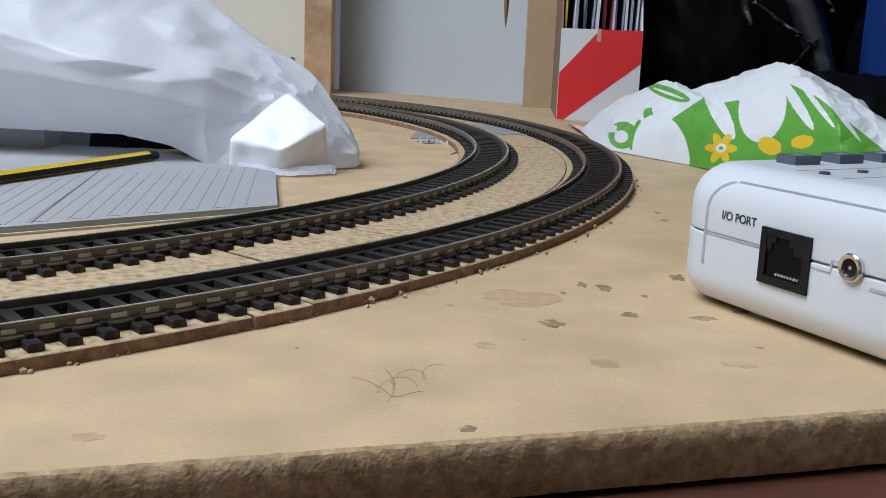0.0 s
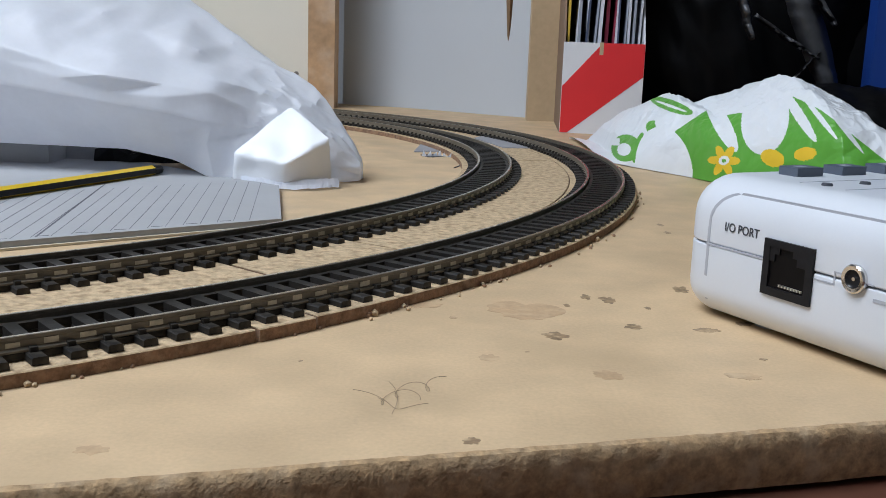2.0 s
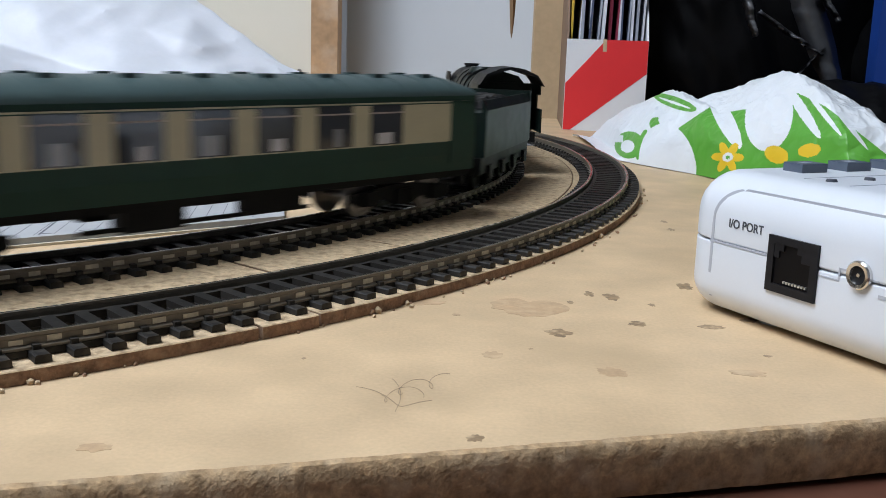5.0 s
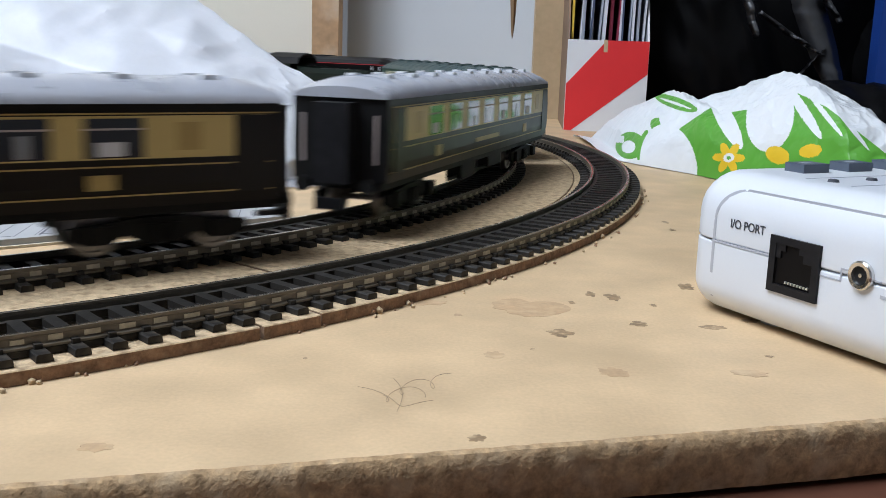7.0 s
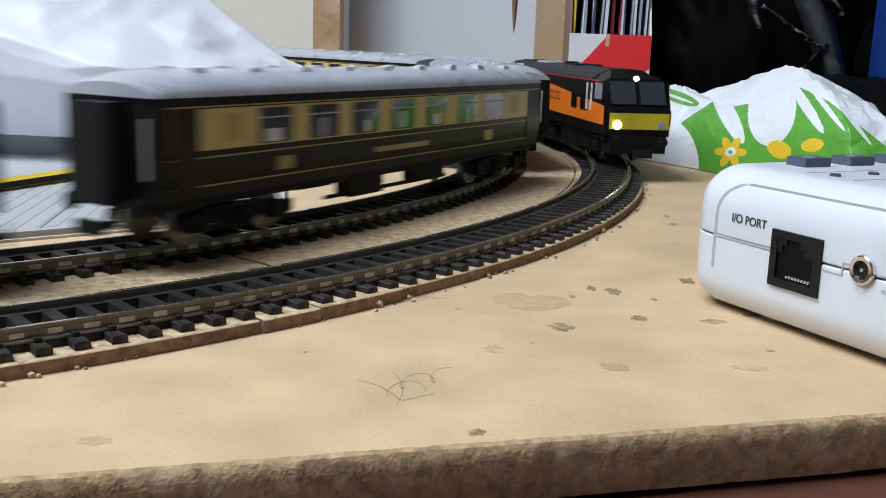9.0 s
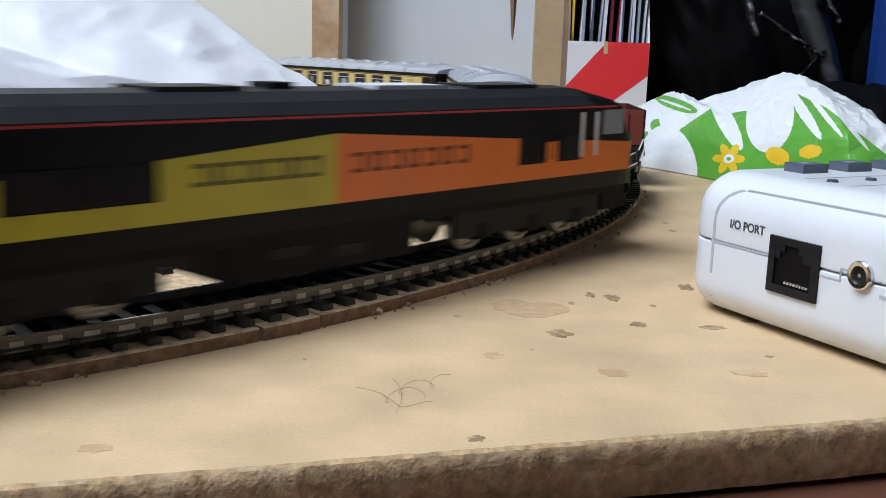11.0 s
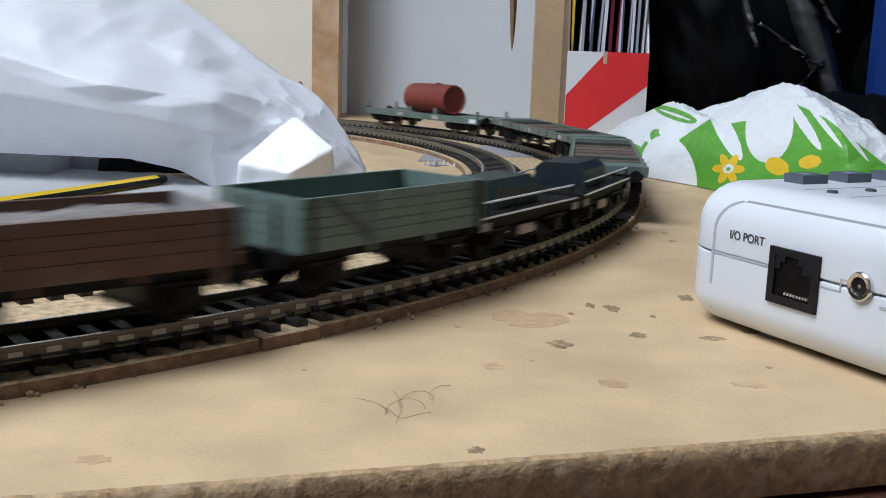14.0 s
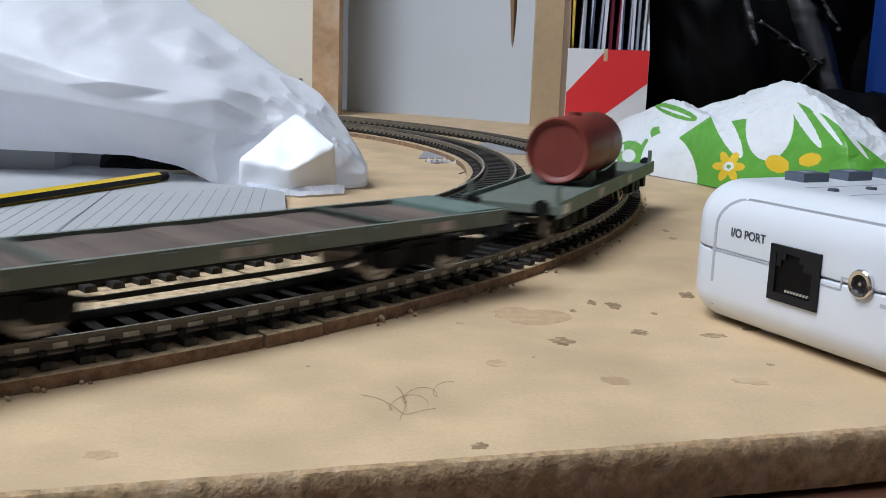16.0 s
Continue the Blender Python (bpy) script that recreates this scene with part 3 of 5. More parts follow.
def drawing_card():
    dc = thing("ruled_card", "pale grey ruled card on a thin cream backing sheet", "card")
    poly = [(-300, 180), (-61, 366), (-77, 455), (-300, 640), (-420, 560)]
    bm = bmesh.new()
    plate(bm, [(x + 0.6, y - 1.2) if y < 400 else (x, y) for x, y in poly], 0.05, 0.9)
    part("backing_sheet", bm, M_CARD_CORE, dc)
    bm = bmesh.new()
    plate(bm, poly, 0.9, 2.9)
    part("card_face", bm, M_CARD, dc)

    def line(p, q, w, name="ruled_line"):
        d = (Vector(q) - Vector(p)).normalized()
        n = Vector((-d.y, d.x)) * w / 2
        bm = bmesh.new()
        plate(bm, [tuple(Vector(p) + n), tuple(Vector(p) - n), tuple(Vector(q) - n), tuple(Vector(q) + n)], 2.9, 2.96)
        part(name, bm, M_INK, dc)

    for i in range(44):
        x0 = -72 - 5.1 * i
        y0 = 366 + (x0 + 61) * 0.778 + 4
        line((x0, y0), (x0 - 16, y0 + 110), 0.2)
        if i % 2:
            line((x0 - 1.0, y0 + 0.4), (x0 - 4.6, y0 - 1.6), 0.5, "tick_mark")
    line((-132, 315), (-152, 440), 0.7, "heavy_line")


def pencil():
    p0, p1 = Vector((-205, 316, 5.3)), Vector((-141, 474, 5.3))
    d = (p1 - p0).normalized()
    pc = thing("pencil", "yellow and black striped hexagonal wooden pencil", "pencil", at=Matrix.Translation(p0 * MM) @ (d.to_track_quat("X", "Z").to_matrix().to_4x4()))
    ln = (p1 - p0).length
    for k in range(6):
        a0, a1 = math.radians(60 * k + 30), math.radians(60 * k + 90)
        bm = bmesh.new()
        prism(bm, [(0, 0), (2.5 * math.cos(a0), 2.5 * math.sin(a0)), (2.5 * math.cos(a1), 2.5 * math.sin(a1))], 0, ln)
        part("facet", bm, M_YELLOW if k in (0, 1, 3) else M_BLACK, pc)
    part("end_cap", mk(cyl, (ln, 0, 0), (ln + 6, 0, 0), 2.45, 12, 2.0), M_BLACK, pc, smooth=True)


def under_bag_clutter():
    bm = boxes((-258, -203, 505, 545, 3.0, 12.5))
    soften(bm, 2.5, 3)
    single("grey_block", bm, M_CARD, "pale grey rounded block lying on the card", "block", smooth=True)
    bm = bmesh.new()
    slab(bm, [(-205, 3.0), (-150, 3.0), (-142, 15), (-200, 16)], 528, 531)
    single("grey_offcut", bm, M_GREYCARD, "grey card offcut standing behind the pencil", "card offcut")
    bm = bmesh.new()
    loft(bm, [[(-186 + 9 * i + crumple((i * 9, 0, 0), 2, 8, 2), 520 + 3 * (i % 2), 3.2), (-186 + 9 * i, 524, 9 + 5 * noise.noise(Vector((i * 0.7, 0, 0)))), (-184 + 9 * i, 536, 11), (-184 + 9 * i, 538, 3.2)] for i in range(7)])
    single("black_wrapper", bm, M_BIN, "crumpled black plastic wrapper under the bag", "wrapper")
    bm = bmesh.new()
    plate(bm, [(-330, 560), (-190, 545), (-185, 585), (-330, 600)], 19.0, 21.0)
    soften(bm, 0.5, 1)
    strip = single("dark_strip", bm, M_BLACK, "dark flat strip lying under the bag", "strip")
    bm = boxes((-300, -285, 568, 590, 3.0, 19.0), (-215, -200, 555, 575, 3.0, 19.0))
    part("foot", bm, M_BLACK, strip)


def grey_cards():
    for poly, lab in (([(-22, 655), (16, 668), (28, 745), (-2, 792), (-16, 770)], "grey card patch laid inside the tracks"), ([(38, 672), (86, 684), (60, 800), (36, 790), (20, 740)], "grey card patch laid between the tracks")):
        bm = bmesh.new()
        z = 0.1 if poly[0][0] < 0 else 3.32
        plate(bm, poly, z, z + 0.5)
        single("card_patch", bm, M_GREYCARD, lab, "card", group="grey card patches")
    bm = bmesh.new()
    rng = random.Random(3)
    pts = [(-9 + 7.5 * math.cos(a) * rng.uniform(0.6, 1.2), 638 + 10 * math.sin(a) * rng.uniform(0.6, 1.2)) for a in [2 * math.pi * i / 12 for i in range(12)]]
    plate(bm, pts, 0.06, 0.2)
    hole = single("torn_hole", bm, M_BLACK, "dark torn hole in the board with white fibres", "hole")
    for i in range(6):
        x, y = -16 + 3.2 * i, 632 + rng.uniform(-3, 4)
        bm = bmesh.new()
        slab(bm, [(x, 0.2), (x + 3.2, 0.2), (x + 2 + rng.uniform(-1, 1), 2.2 + rng.uniform(0, 2))], y, y + 0.6)
        part("torn_fibre", bm, M_TISSUE, hole)
    cur = bpy.data.curves.new("pencil_arc", "CURVE")
    cur.dimensions, cur.bevel_depth = "3D", 0.35 * MM
    sp = cur.splines.new("POLY")
    sp.points.add(14)
    for i in range(15):
        a = -0.9 + 1.7 * i / 14
        sp.points[i].co = ((-4 + 14 * math.cos(a)) * MM, (610 + 45 * math.sin(a)) * MM, 0.25 * MM, 1)
    cur.materials.append(M_INK)
    tagged(new("wire_snippet", cur), "thin dark curved wire lying on the board", "wire")


def board_marks():
    rng = random.Random(11)
    # last value 1: dent shade painted dark; 0: paler glue stain
    spots = [(21.6, 254.8, 9.0, 9, 0), (27.8, 231.7, 3.0, 3, 1), (48.7, 242.6, 2.6, 2.6, 1), (70.3, 285.7, 2.7, 4, 1), (40.4, 272.3, 1.4, 3, 1), (46.3, 269.3, 2.4, 4, 1), (66.9, 241.9, 3.2, 2, 1), (78.7, 249.3, 3.0, 2, 1), (36, 202.9, 3.2, 3.2, 0), (65.7, 205.5, 4.0, 2.4, 0), (11, 212.2, 2.4, 2.4, 0), (-6.1, 256.7, 6, 3, 0), (6.0, 163.5, 1.6, 1.6, 1), (-56.9, 153.9, 3.0, 1.8, 0), (74, 218.5, 1.0, 0.8, 1), (86.9, 382.5, 1.5, 2.5, 1), (19.9, 217.5, 0.5, 0.7, 1), (-30, 205, 0.5, 0.6, 1), (56, 262, 0.9, 1.5, 1), (34, 262, 0.8, 1.6, 1), (3, 245, 1.1, 1.1, 0), (88, 400, 1.2, 3, 1), (92, 300, 1.4, 2, 1)]
    for x, y, a, b, dark in spots:
        n = 40
        bm = bmesh.new()
        ph = rng.uniform(0, 9)
        pts = []
        for i in range(n):
            t = 2 * math.pi * i / n
            k = 0.95 + 0.5 * noise.noise(Vector((math.cos(t) * 2.2 + ph, math.sin(t) * 2.2, x)))
            pts.append((x + a * k * math.cos(t), y + b * k * math.sin(t)))
        plate(bm, pts, 0.02, 0.06)
        single("glue_spot", bm, M_DENT_SHADE if dark else M_STAIN, "flat brown spot on the board, glue stain and painted dent shade", "glue spot", group="glue spots on the board")
    # curled hairs
    for k, (x0, y0, sx, sy, turns, ph) in enumerate(((-17, 184, 16, -6, 0.9, 0.0), (-13, 181, 9, 5, 1.3, 1.0), (-9, 186, 10, 8, 1.7, 2.2), (-11, 190, 4, -14, 0.6, 0.5))):
        cur = bpy.data.curves.new("hair", "CURVE")
        cur.dimensions, cur.bevel_depth = "3D", 0.04 * MM
        sp = cur.splines.new("POLY")
        sp.points.add(40)
        for i in range(41):
            f = i / 40
            a = 2 * math.pi * turns * f + ph
            sp.points[i].co = ((x0 + sx * f + 1.6 * math.sin(a)) * MM, (y0 + sy * f + 3.4 * math.cos(a)) * MM, (0.25 + 0.25 * math.sin(a * 0.7) ** 2) * MM, 1)
        cur.materials.append(M_HAIR)
        tagged(new("hair", cur), "fine dark curled hair lying on the board", "hair", "hairs on the board")
    # crumbs along the underlay's edge
    for i in range(60):
        d = rng.uniform(-58, -8)
        rad = R_OUT + rng.choice((16.2, 16.8, 17.6, 19))
        x, y = CX + rad * math.cos(radians(d)), CY + rad * math.sin(radians(d))
        s = rng.uniform(0.3, 0.8) * (2.2 if i % 17 == 0 else 1)
        bm = bmesh.new()
        bmesh.ops.create_icosphere(bm, subdivisions=1, radius=s * MM)
        for v in bm.verts:
            v.co *= rng.uniform(0.7, 1.3)
        ob = single("crumb", bm, M_UNDER if i % 3 else M_UNDER_EDGE, "small loose crumb of board beside the track", "crumb", "crumbs along the track")
        ob.location = (x * MM, y * MM, s * 0.6 * MM)


def text_part(body, size, material, parent, m, name="lettering", wide=1.0):
    cu = bpy.data.curves.new(name, "FONT")
    cu.body, cu.size, cu.extrude, cu.align_x, cu.align_y, cu.offset = body, size * MM, 0.05 * MM, "CENTER", "CENTER", 0.03 * MM
    tmp = bpy.data.objects.new(name, cu)
    me = bpy.data.meshes.new_from_object(tmp)
    bpy.data.objects.remove(tmp)
    me.materials.clear()
    me.materials.append(material)
    ob = new(name, me)
    ob.parent = parent
    ob.matrix_local = m @ Matrix.Diagonal((wide, 1, 1, 1))
    return ob


def controller():
    """Local axes: x along the face towards the viewer's side, y into the body, z up."""
    m = Matrix.Translation((63 * MM, 266 * MM, 0)) @ Matrix.Rotation(math.atan2(-0.89, 0.455), 4, "Z")
    ct = thing("handheld_controller", "white rounded plastic train controller with dark buttons", "controller", at=m)
    L, W = 165.0, 92.0

    def shell(z0, z1, grow, rim_lo, rim_hi, name):
        rings = []
        steps = 7

        def outline(inset, z):
            rad, pts = max(2.0, 13.0 - inset), []
            x0, x1, y0, y1 = inset - 1.2, L - inset, inset, W - inset
            for cx, cy, a0 in ((x1 - rad, y1 - rad, 0), (x0 + rad, y1 - rad, 90), (x0 + rad, y0 + rad, 180), (x1 - rad, y0 + rad, 270)):
                for i in range(11):
                    a = radians(a0 + 9 * i)
                    pts.append((cx + rad * math.cos(a), cy + rad * math.sin(a), z))
            return pts
        for i in range(steps + 1):
            a = math.pi / 2 * (1 - i / steps)
            rings.append(outline(rim_lo * (1 - math.cos(a)) + grow, z0 + rim_lo * (1 - math.sin(a))))
        for i in range(steps + 1):
            a = math.pi / 2 * i / steps
            rings.append(outline(rim_hi * (1 - math.cos(a)) + grow, z1 - rim_hi * (1 - math.sin(a))))
        bm = bmesh.new()
        loft(bm, rings)
        return part(name, bm, M_CTRL, ct, smooth=True)

    shell(0.9, 19.6, 0.0, 8.0, 0.5, "lower_shell")
    shell(20.1, 37.7, 0.0, 0.5, 11.0, "upper_shell")
    bm = bmesh.new()
    plate(bm, [(1.2 + 10, 1.2), (L - 2, 1.2), (L - 2, W - 2), (1.2, W - 2), (1.2, 11)], 19.4, 20.3)
    part("seam", bm, M_CTRL_GROOVE, ct)
    # grey strip painting a fine groove's shade round the face and rolled top edge
    path = [(12.8, z) for z in (5.0, 12.0, 19.0, 24.0)] + [(21.2 - 8.4 * math.cos(radians(a)), 25.4 + 8.4 * math.sin(radians(a))) for a in range(10, 91, 10)] + [(60.0, 33.9), (110.0, 33.9), (150.0, 33.9)]
    rings = []
    for x, z in path:
        s = min(1.0, max(0.0, (z - 26.7) / 11.0))
        y = 11.0 * (1 - math.sqrt(1 - s * s))
        y = max(y, 8.0 * (1 - math.sqrt(max(0.0, 1 - max(0.0, (8.9 - z) / 8.0) ** 2))))
        nx, nz = (0.0, 1.0) if x > 20 else (1.0, 0.0) if z < 25 else (0.7, -0.7)
        rings.append([(x - nx * 0.45, y - 0.1, z - nz * 0.45), (x + nx * 0.45, y - 0.1, z + nz * 0.45), (x + nx * 0.45, y + 0.6, z + nz * 0.45), (x - nx * 0.45, y + 0.6, z - nz * 0.45)])
    bm = bmesh.new()
    loft(bm, rings)
    part("face_groove", bm, M_CTRL_GROOVE, ct)
    # network socket
    jack = part("socket", boxes((33.0, 35.0, -0.75, 0.6, 11.6, 25.2), (46.4, 48.4, -0.75, 0.6, 11.6, 25.2), (35.0, 46.4, -0.75, 0.6, 23.4, 25.2), (35.0, 46.4, -0.75, 0.6, 11.6, 13.6)), M_BLACK, ct, "black modular socket")
    # no hole is cut: a black plate stands for the shade inside the socket
    part("cavity", boxes((35.0, 46.4, -0.2, 0.3, 13.6, 23.4)), M_BLK66, jack)
    part("latch_slot", boxes((35.0, 36.6, -0.6, -0.2, 20.0, 23.4), (43.6, 46.4, -0.6, -0.2, 20.0, 23.4), (36.6, 38.0, -0.6, -0.2, 21.8, 23.4), (42.2, 43.6, -0.6, -0.2, 21.8, 23.4)), M_BLACK, jack)
    for i in range(8):
        x = 38.6 + 0.95 * i
        part("pin", boxes((x, x + 0.42, -0.7, -0.2, 14.2, 14.75)), M_GOLD, jack)
    # round audio-type jack
    rj = part("round_jack", bmesh.new(), M_CHROME, ct, "chrome ringed round jack")
    bm = bmesh.new()
    n = 28
    rings = []
    for y, rr in ((-0.1, 3.3), (-0.9, 3.25), (-1.2, 2.9), (-1.1, 2.1), (-0.2, 1.9)):
        rings.append([(60.0 + rr * math.cos(2 * math.pi * i / n), y, 20.9 + rr * math.sin(2 * math.pi * i / n)) for i in range(n)])
    loft(bm, rings, cap=False)
    rj.data = mesh_of("round_jack", bm, M_CHROME, True)
    part("bore", mk(cyl, (60, 0.1, 20.9), (60, -0.35, 20.9), 1.95, 20), M_BLACK, rj)
    part("centre_contact", mk(cyl, (60, 0, 20.9), (60, -0.8, 20.9), 0.45, 10), M_CHROME, rj)
    # stepped seam round the sockets
    part("seam_step", boxes((48.4, 54.4, -0.12, 0.4, 18.2, 18.6), (54.1, 54.5, -0.12, 0.4, 18.2, 21.4), (54.4, 56.6, -0.12, 0.4, 21.0, 21.4), (63.4, 65.0, -0.12, 0.4, 20.2, 20.6), (0.0 + 12, 33, -0.12, 0.3, 19.55, 20.1)), M_CTRL_GROOVE, ct)
    part("slot", boxes((65.2, 72, -0.15, 0.4, 16.9, 17.7)), M_CTRL_GROOVE, ct)
    text_part("I/O PORT", 3.15, M_PRINT, ct, pose(0.0244, -0.00012, 0.0253, 90, 0, 0), "port_lettering", 0.92)
    for i in range(4):
        y0 = 21.0 + 16.2 * i
        bm = boxes((14.0, 20.6, y0, y0 + 9.0, 37.5, 40.0))
        soften(bm, 0.9, 2)
        b = part("button", bm, M_SLATE, ct, "dark slate keypad button", smooth=True)
        part("legend", boxes((15.8, 18.4, y0 + 2.8, y0 + 5.8, 40.0, 40.06)), M_CTRL_GROOVE, b)
        bm = bmesh.new()
        cyl(bm, (35.5, 15.4 + 13.2 * i, 37.0), (35.5, 15.4 + 13.2 * i, 38.3), 1.7, 16, 1.2)
        part("indicator", bm, M_PRINT, ct)
    part("recess_line", boxes((29.0, 29.4, 13, 80, 37.65, 37.8), (43.0, 43.4, 13, 80, 37.65, 37.8)), M_CTRL_GROOVE, ct)
    for x, y in ((26, 12), (140, 12), (26, 78), (140, 78)):
        part("rubber_foot", mk(cyl, (x, y, 0.05), (x, y, 3.2), 4.5, 16), M_CTRL_GROOVE, ct, smooth=True)


def shopping_bag():
    """A half-collapsed carrier bag; its print is laid out on the skin in mm."""
    sb = thing("carrier_bag", "white and green flower-printed plastic carrier bag, slumped", "carrier bag")
    nu, nv = 760, 240

    def place(u, v):
        # u 0..1 along, v 0..1 from the near foot over the top to the back
        x = 98 + 205 * u
        ridge = ramp(u, (0, 1), (0.05, 3), (0.07, 13), (0.13, 28), (0.22, 41), (0.265, 36), (0.31, 41), (0.37, 49), (0.42, 56.5), (0.47, 52), (0.54, 44), (0.635, 31.5), (0.785, 12), (1, 3))
        ridge = max(3.0, ridge)
        a = math.pi * v
        foot = 600 - 150 * min(1, u * 2.3) ** 0.8 + 100 * max(0, u - 0.6)
        depth = 185 - 60 * abs(u - 0.5)
        y = foot + depth * (0.5 - 0.5 * math.cos(a)) + (90 if u < 0.2 else 90 * math.exp(-((u - 0.2) / 0.2))) * 0.55
        z = ridge * math.sin(a) ** 0.75 + 0.4
        p = Vector((x, y, z))
        k = min(1.0, z / 12)
        p.z += k * crumple(p, 3.2, 30, 7.0) + k * crumple(p, 1.3, 11, 2.0)
        p.y += k * crumple(p, 2.4, 26, 3.0)
        p.z = max(0.3, p.z)
        return p

    across = [0.56 * j / 220 if j <= 220 else 0.56 + 0.44 * (j - 220) / 20 for j in range(nv + 1)]
    pts = [[place(i / nu, v) for v in across] for i in range(nu + 1)]

    def ell(x, z, cx, cz, a, b, deg):
        t = radians(deg)
        dx, dz = x - cx, z - cz
        p, q = dx * math.cos(t) + dz * math.sin(t), -dx * math.sin(t) + dz * math.cos(t)
        return (p / a) ** 2 + (q / b) ** 2 < 1

    def flower(x, z, cx, cz, s, n=6):
        return any(ell(x, z, cx + s * math.cos(2 * math.pi * k / n), cz + s * math.sin(2 * math.pi * k / n), s * 0.8, s * 0.45, 360 * k / n) for k in range(n))

    def ink(p):
        # the print as seen square-on from the front, in mm on a plane 600 mm away
        k = 617.0 / max(300.0, p.y)
        x, z = p.x * k, 66.8 + (p.z - 66.8) * k
        if flower(x, z, 171.8, 5.8, 5.6):
            return 0 if ell(x, z, 171.8, 5.8, 3.4, 2.8, 15) else 2
        if ell(x, z, *(201.7, 8.3, 7.7, 5.2, -20)):
            return 3
        if ell(x, z, *(221.6, 11.7, 7.0, 4.2, 10)):
            return 4
        if any(ell(x, z, *e) for e in ((167.9, 29.2, 20.9, 5.2, -57.7), (194.8, 32.0, 21.6, 14.6, 90), (215.3, 35.4, 20.2, 3.1, -52.5), (228.6, 34.0, 17.4, 1.6, -47), (242.5, 29.5, 22.3, 1.4, -47), (135.2, -1.5, 27.2, 17.4, -75), (219.9, -1.5, 9.1, 4.2, 0))):
            return 0
        if x > 140.1 and z < ramp(x, (140.1, 22.9), (161.7, 38.9), (169.3, 33.4), (178.7, 35.4), (204.9, 35.4), (210.5, 46.6), (228.6, 38.9), (284.3, 0.6)):
            return 1
        # leaf, and rounded plain motifs at the near end
        if ell(x, z, *(136.6, 38.2, 13.9, 3.5, -17)) and not ell(x, z, *(136.6, 37.9, 10.5, 0.8, -17)):
            return 1
        if ell(x, z, *(110.5, 11.3, 9.0, 8.4, 0)) and not ell(x, z, *(109.5, 10.4, 4.2, 3.9, 0)) and not (x < 106.4 and 12.8 < z < 17.2):
            return 1
        if ell(x, z, *(118.2, 11.8, 2.7, 9.6, -12)):
            return 1
        if ell(x, z, *(130.0, 22.0, 9.1, 5.5, -35)) and not ell(x, z, *(133.6, 26.0, 7.0, 4.2, -30)):
            return 1
        if ell(x, z, *(131.0, 0.6, 7.7, 1.4, -50)):
            return 1
        return 0

    for key, name, material in ((0, "white_film", M_BAGW), (1, "green_print", M_BAGG), (2, "yellow_flower", M_BAGY), (3, "yellow_petal", M_BAGY), (4, "yellow_petal", M_BAGY)):
        bm = bmesh.new()
        made = {}
        for i in range(nu):
            for j in range(nv):
                c = (pts[i][j] + pts[i + 1][j + 1]) / 2
                if ink(c) != key:
                    continue
                idx = ((i, j), (i + 1, j), (i + 1, j + 1), (i, j + 1))
                for q in idx:
                    if q not in made:
                        made[q] = bm.verts.new(pts[q[0]][q[1]] * MM)
                bm.faces.new([made[q] for q in idx])
        ob = part(name, bm, material, sb)
        ob.data.shade_smooth()


def magazine_file():
    mf = thing("magazine_file", "red and white striped cardboard magazine file with papers", "magazine file", at=pose(0.0965, 0.868, 0, 0, 0, -4))
    w, h, d, t = 69.0, 77.5, 150.0, 1.6
    part("front_panel", boxes((0, w, 0, t, 0.1, h)), M_FILEW, mf)
    for x in (0.0, w - t):
        bm = bmesh.new()
        n = [(t, 0.1), (d, 0.1), (d, 235), (95, 235), (t, h)]
        pts = [(x, y, z) for y, z in n] + [(x + t, y, z) for y, z in n]
        k = len(n)
        quads(bm, pts, [(i, (i + 1) % k, k + (i + 1) % k, k + i) for i in range(k)] + [tuple(range(k - 1, -1, -1)), tuple(range(k, 2 * k))])
        part("side_panel", bm, M_FILEB if x == 0 else M_FILEW, mf)
    part("back_panel", boxes((t, w - t, d - t, d, 0.1, 235)), M_FILEW, mf)
    part("base_panel", boxes((t, w - t, t, d - t, 0.1, t)), M_FILEW, mf)
    bm = bmesh.new()
    slab(bm, [(0.3, -0.0 + 0.5), (6.5, 0.5), (w - 0.2, 50), (w - 0.2, h), (33, h), (0.3, 40)], -0.25, 0.0)
    part("red_stripe", bm, M_RED, mf)
    part("corner_tab", boxes((30.5, 33.8, -0.3, t + 0.3, h - 10, h + 0.4)), M_PLY, mf)
    rng = random.Random(4)
    mats = [mat("paper_" + n, c, 0.6, var=0.05, scale=60, bump=0.05) for n, c in (("white", (0.68, 0.70, 0.75)), ("grey", (0.35, 0.38, 0.44)), ("wine", (0.24, 0.02, 0.05)), ("amber", (0.62, 0.42, 0.05)), ("navy", (0.06, 0.08, 0.14)))]
    order = [3, 0, 1, 4, 0, 1, 0, 1, 2, 2, 0, 4, 1, 0, 1, 0]
    for i, c in enumerate(order):
        x = 3.0 + 3.9 * i
        th = rng.uniform(1.2, 3.0)
        bm = boxes((x, x + th, 8 + rng.uniform(0, 6), 120, 2, 190 + rng.uniform(-25, 30)))
        soften(bm, 0.25, 1)
        ob = single("magazine", bm, mats[c], "thin stacked magazine or paper sheaf in the file", "magazine", "papers in the magazine file")
        ob.matrix_world = pose(0.0965, 0.868, 0, 0, 0, -4) @ pose(0, 0, 0.0, 0, rng.uniform(-0.5, 3.0), 0)


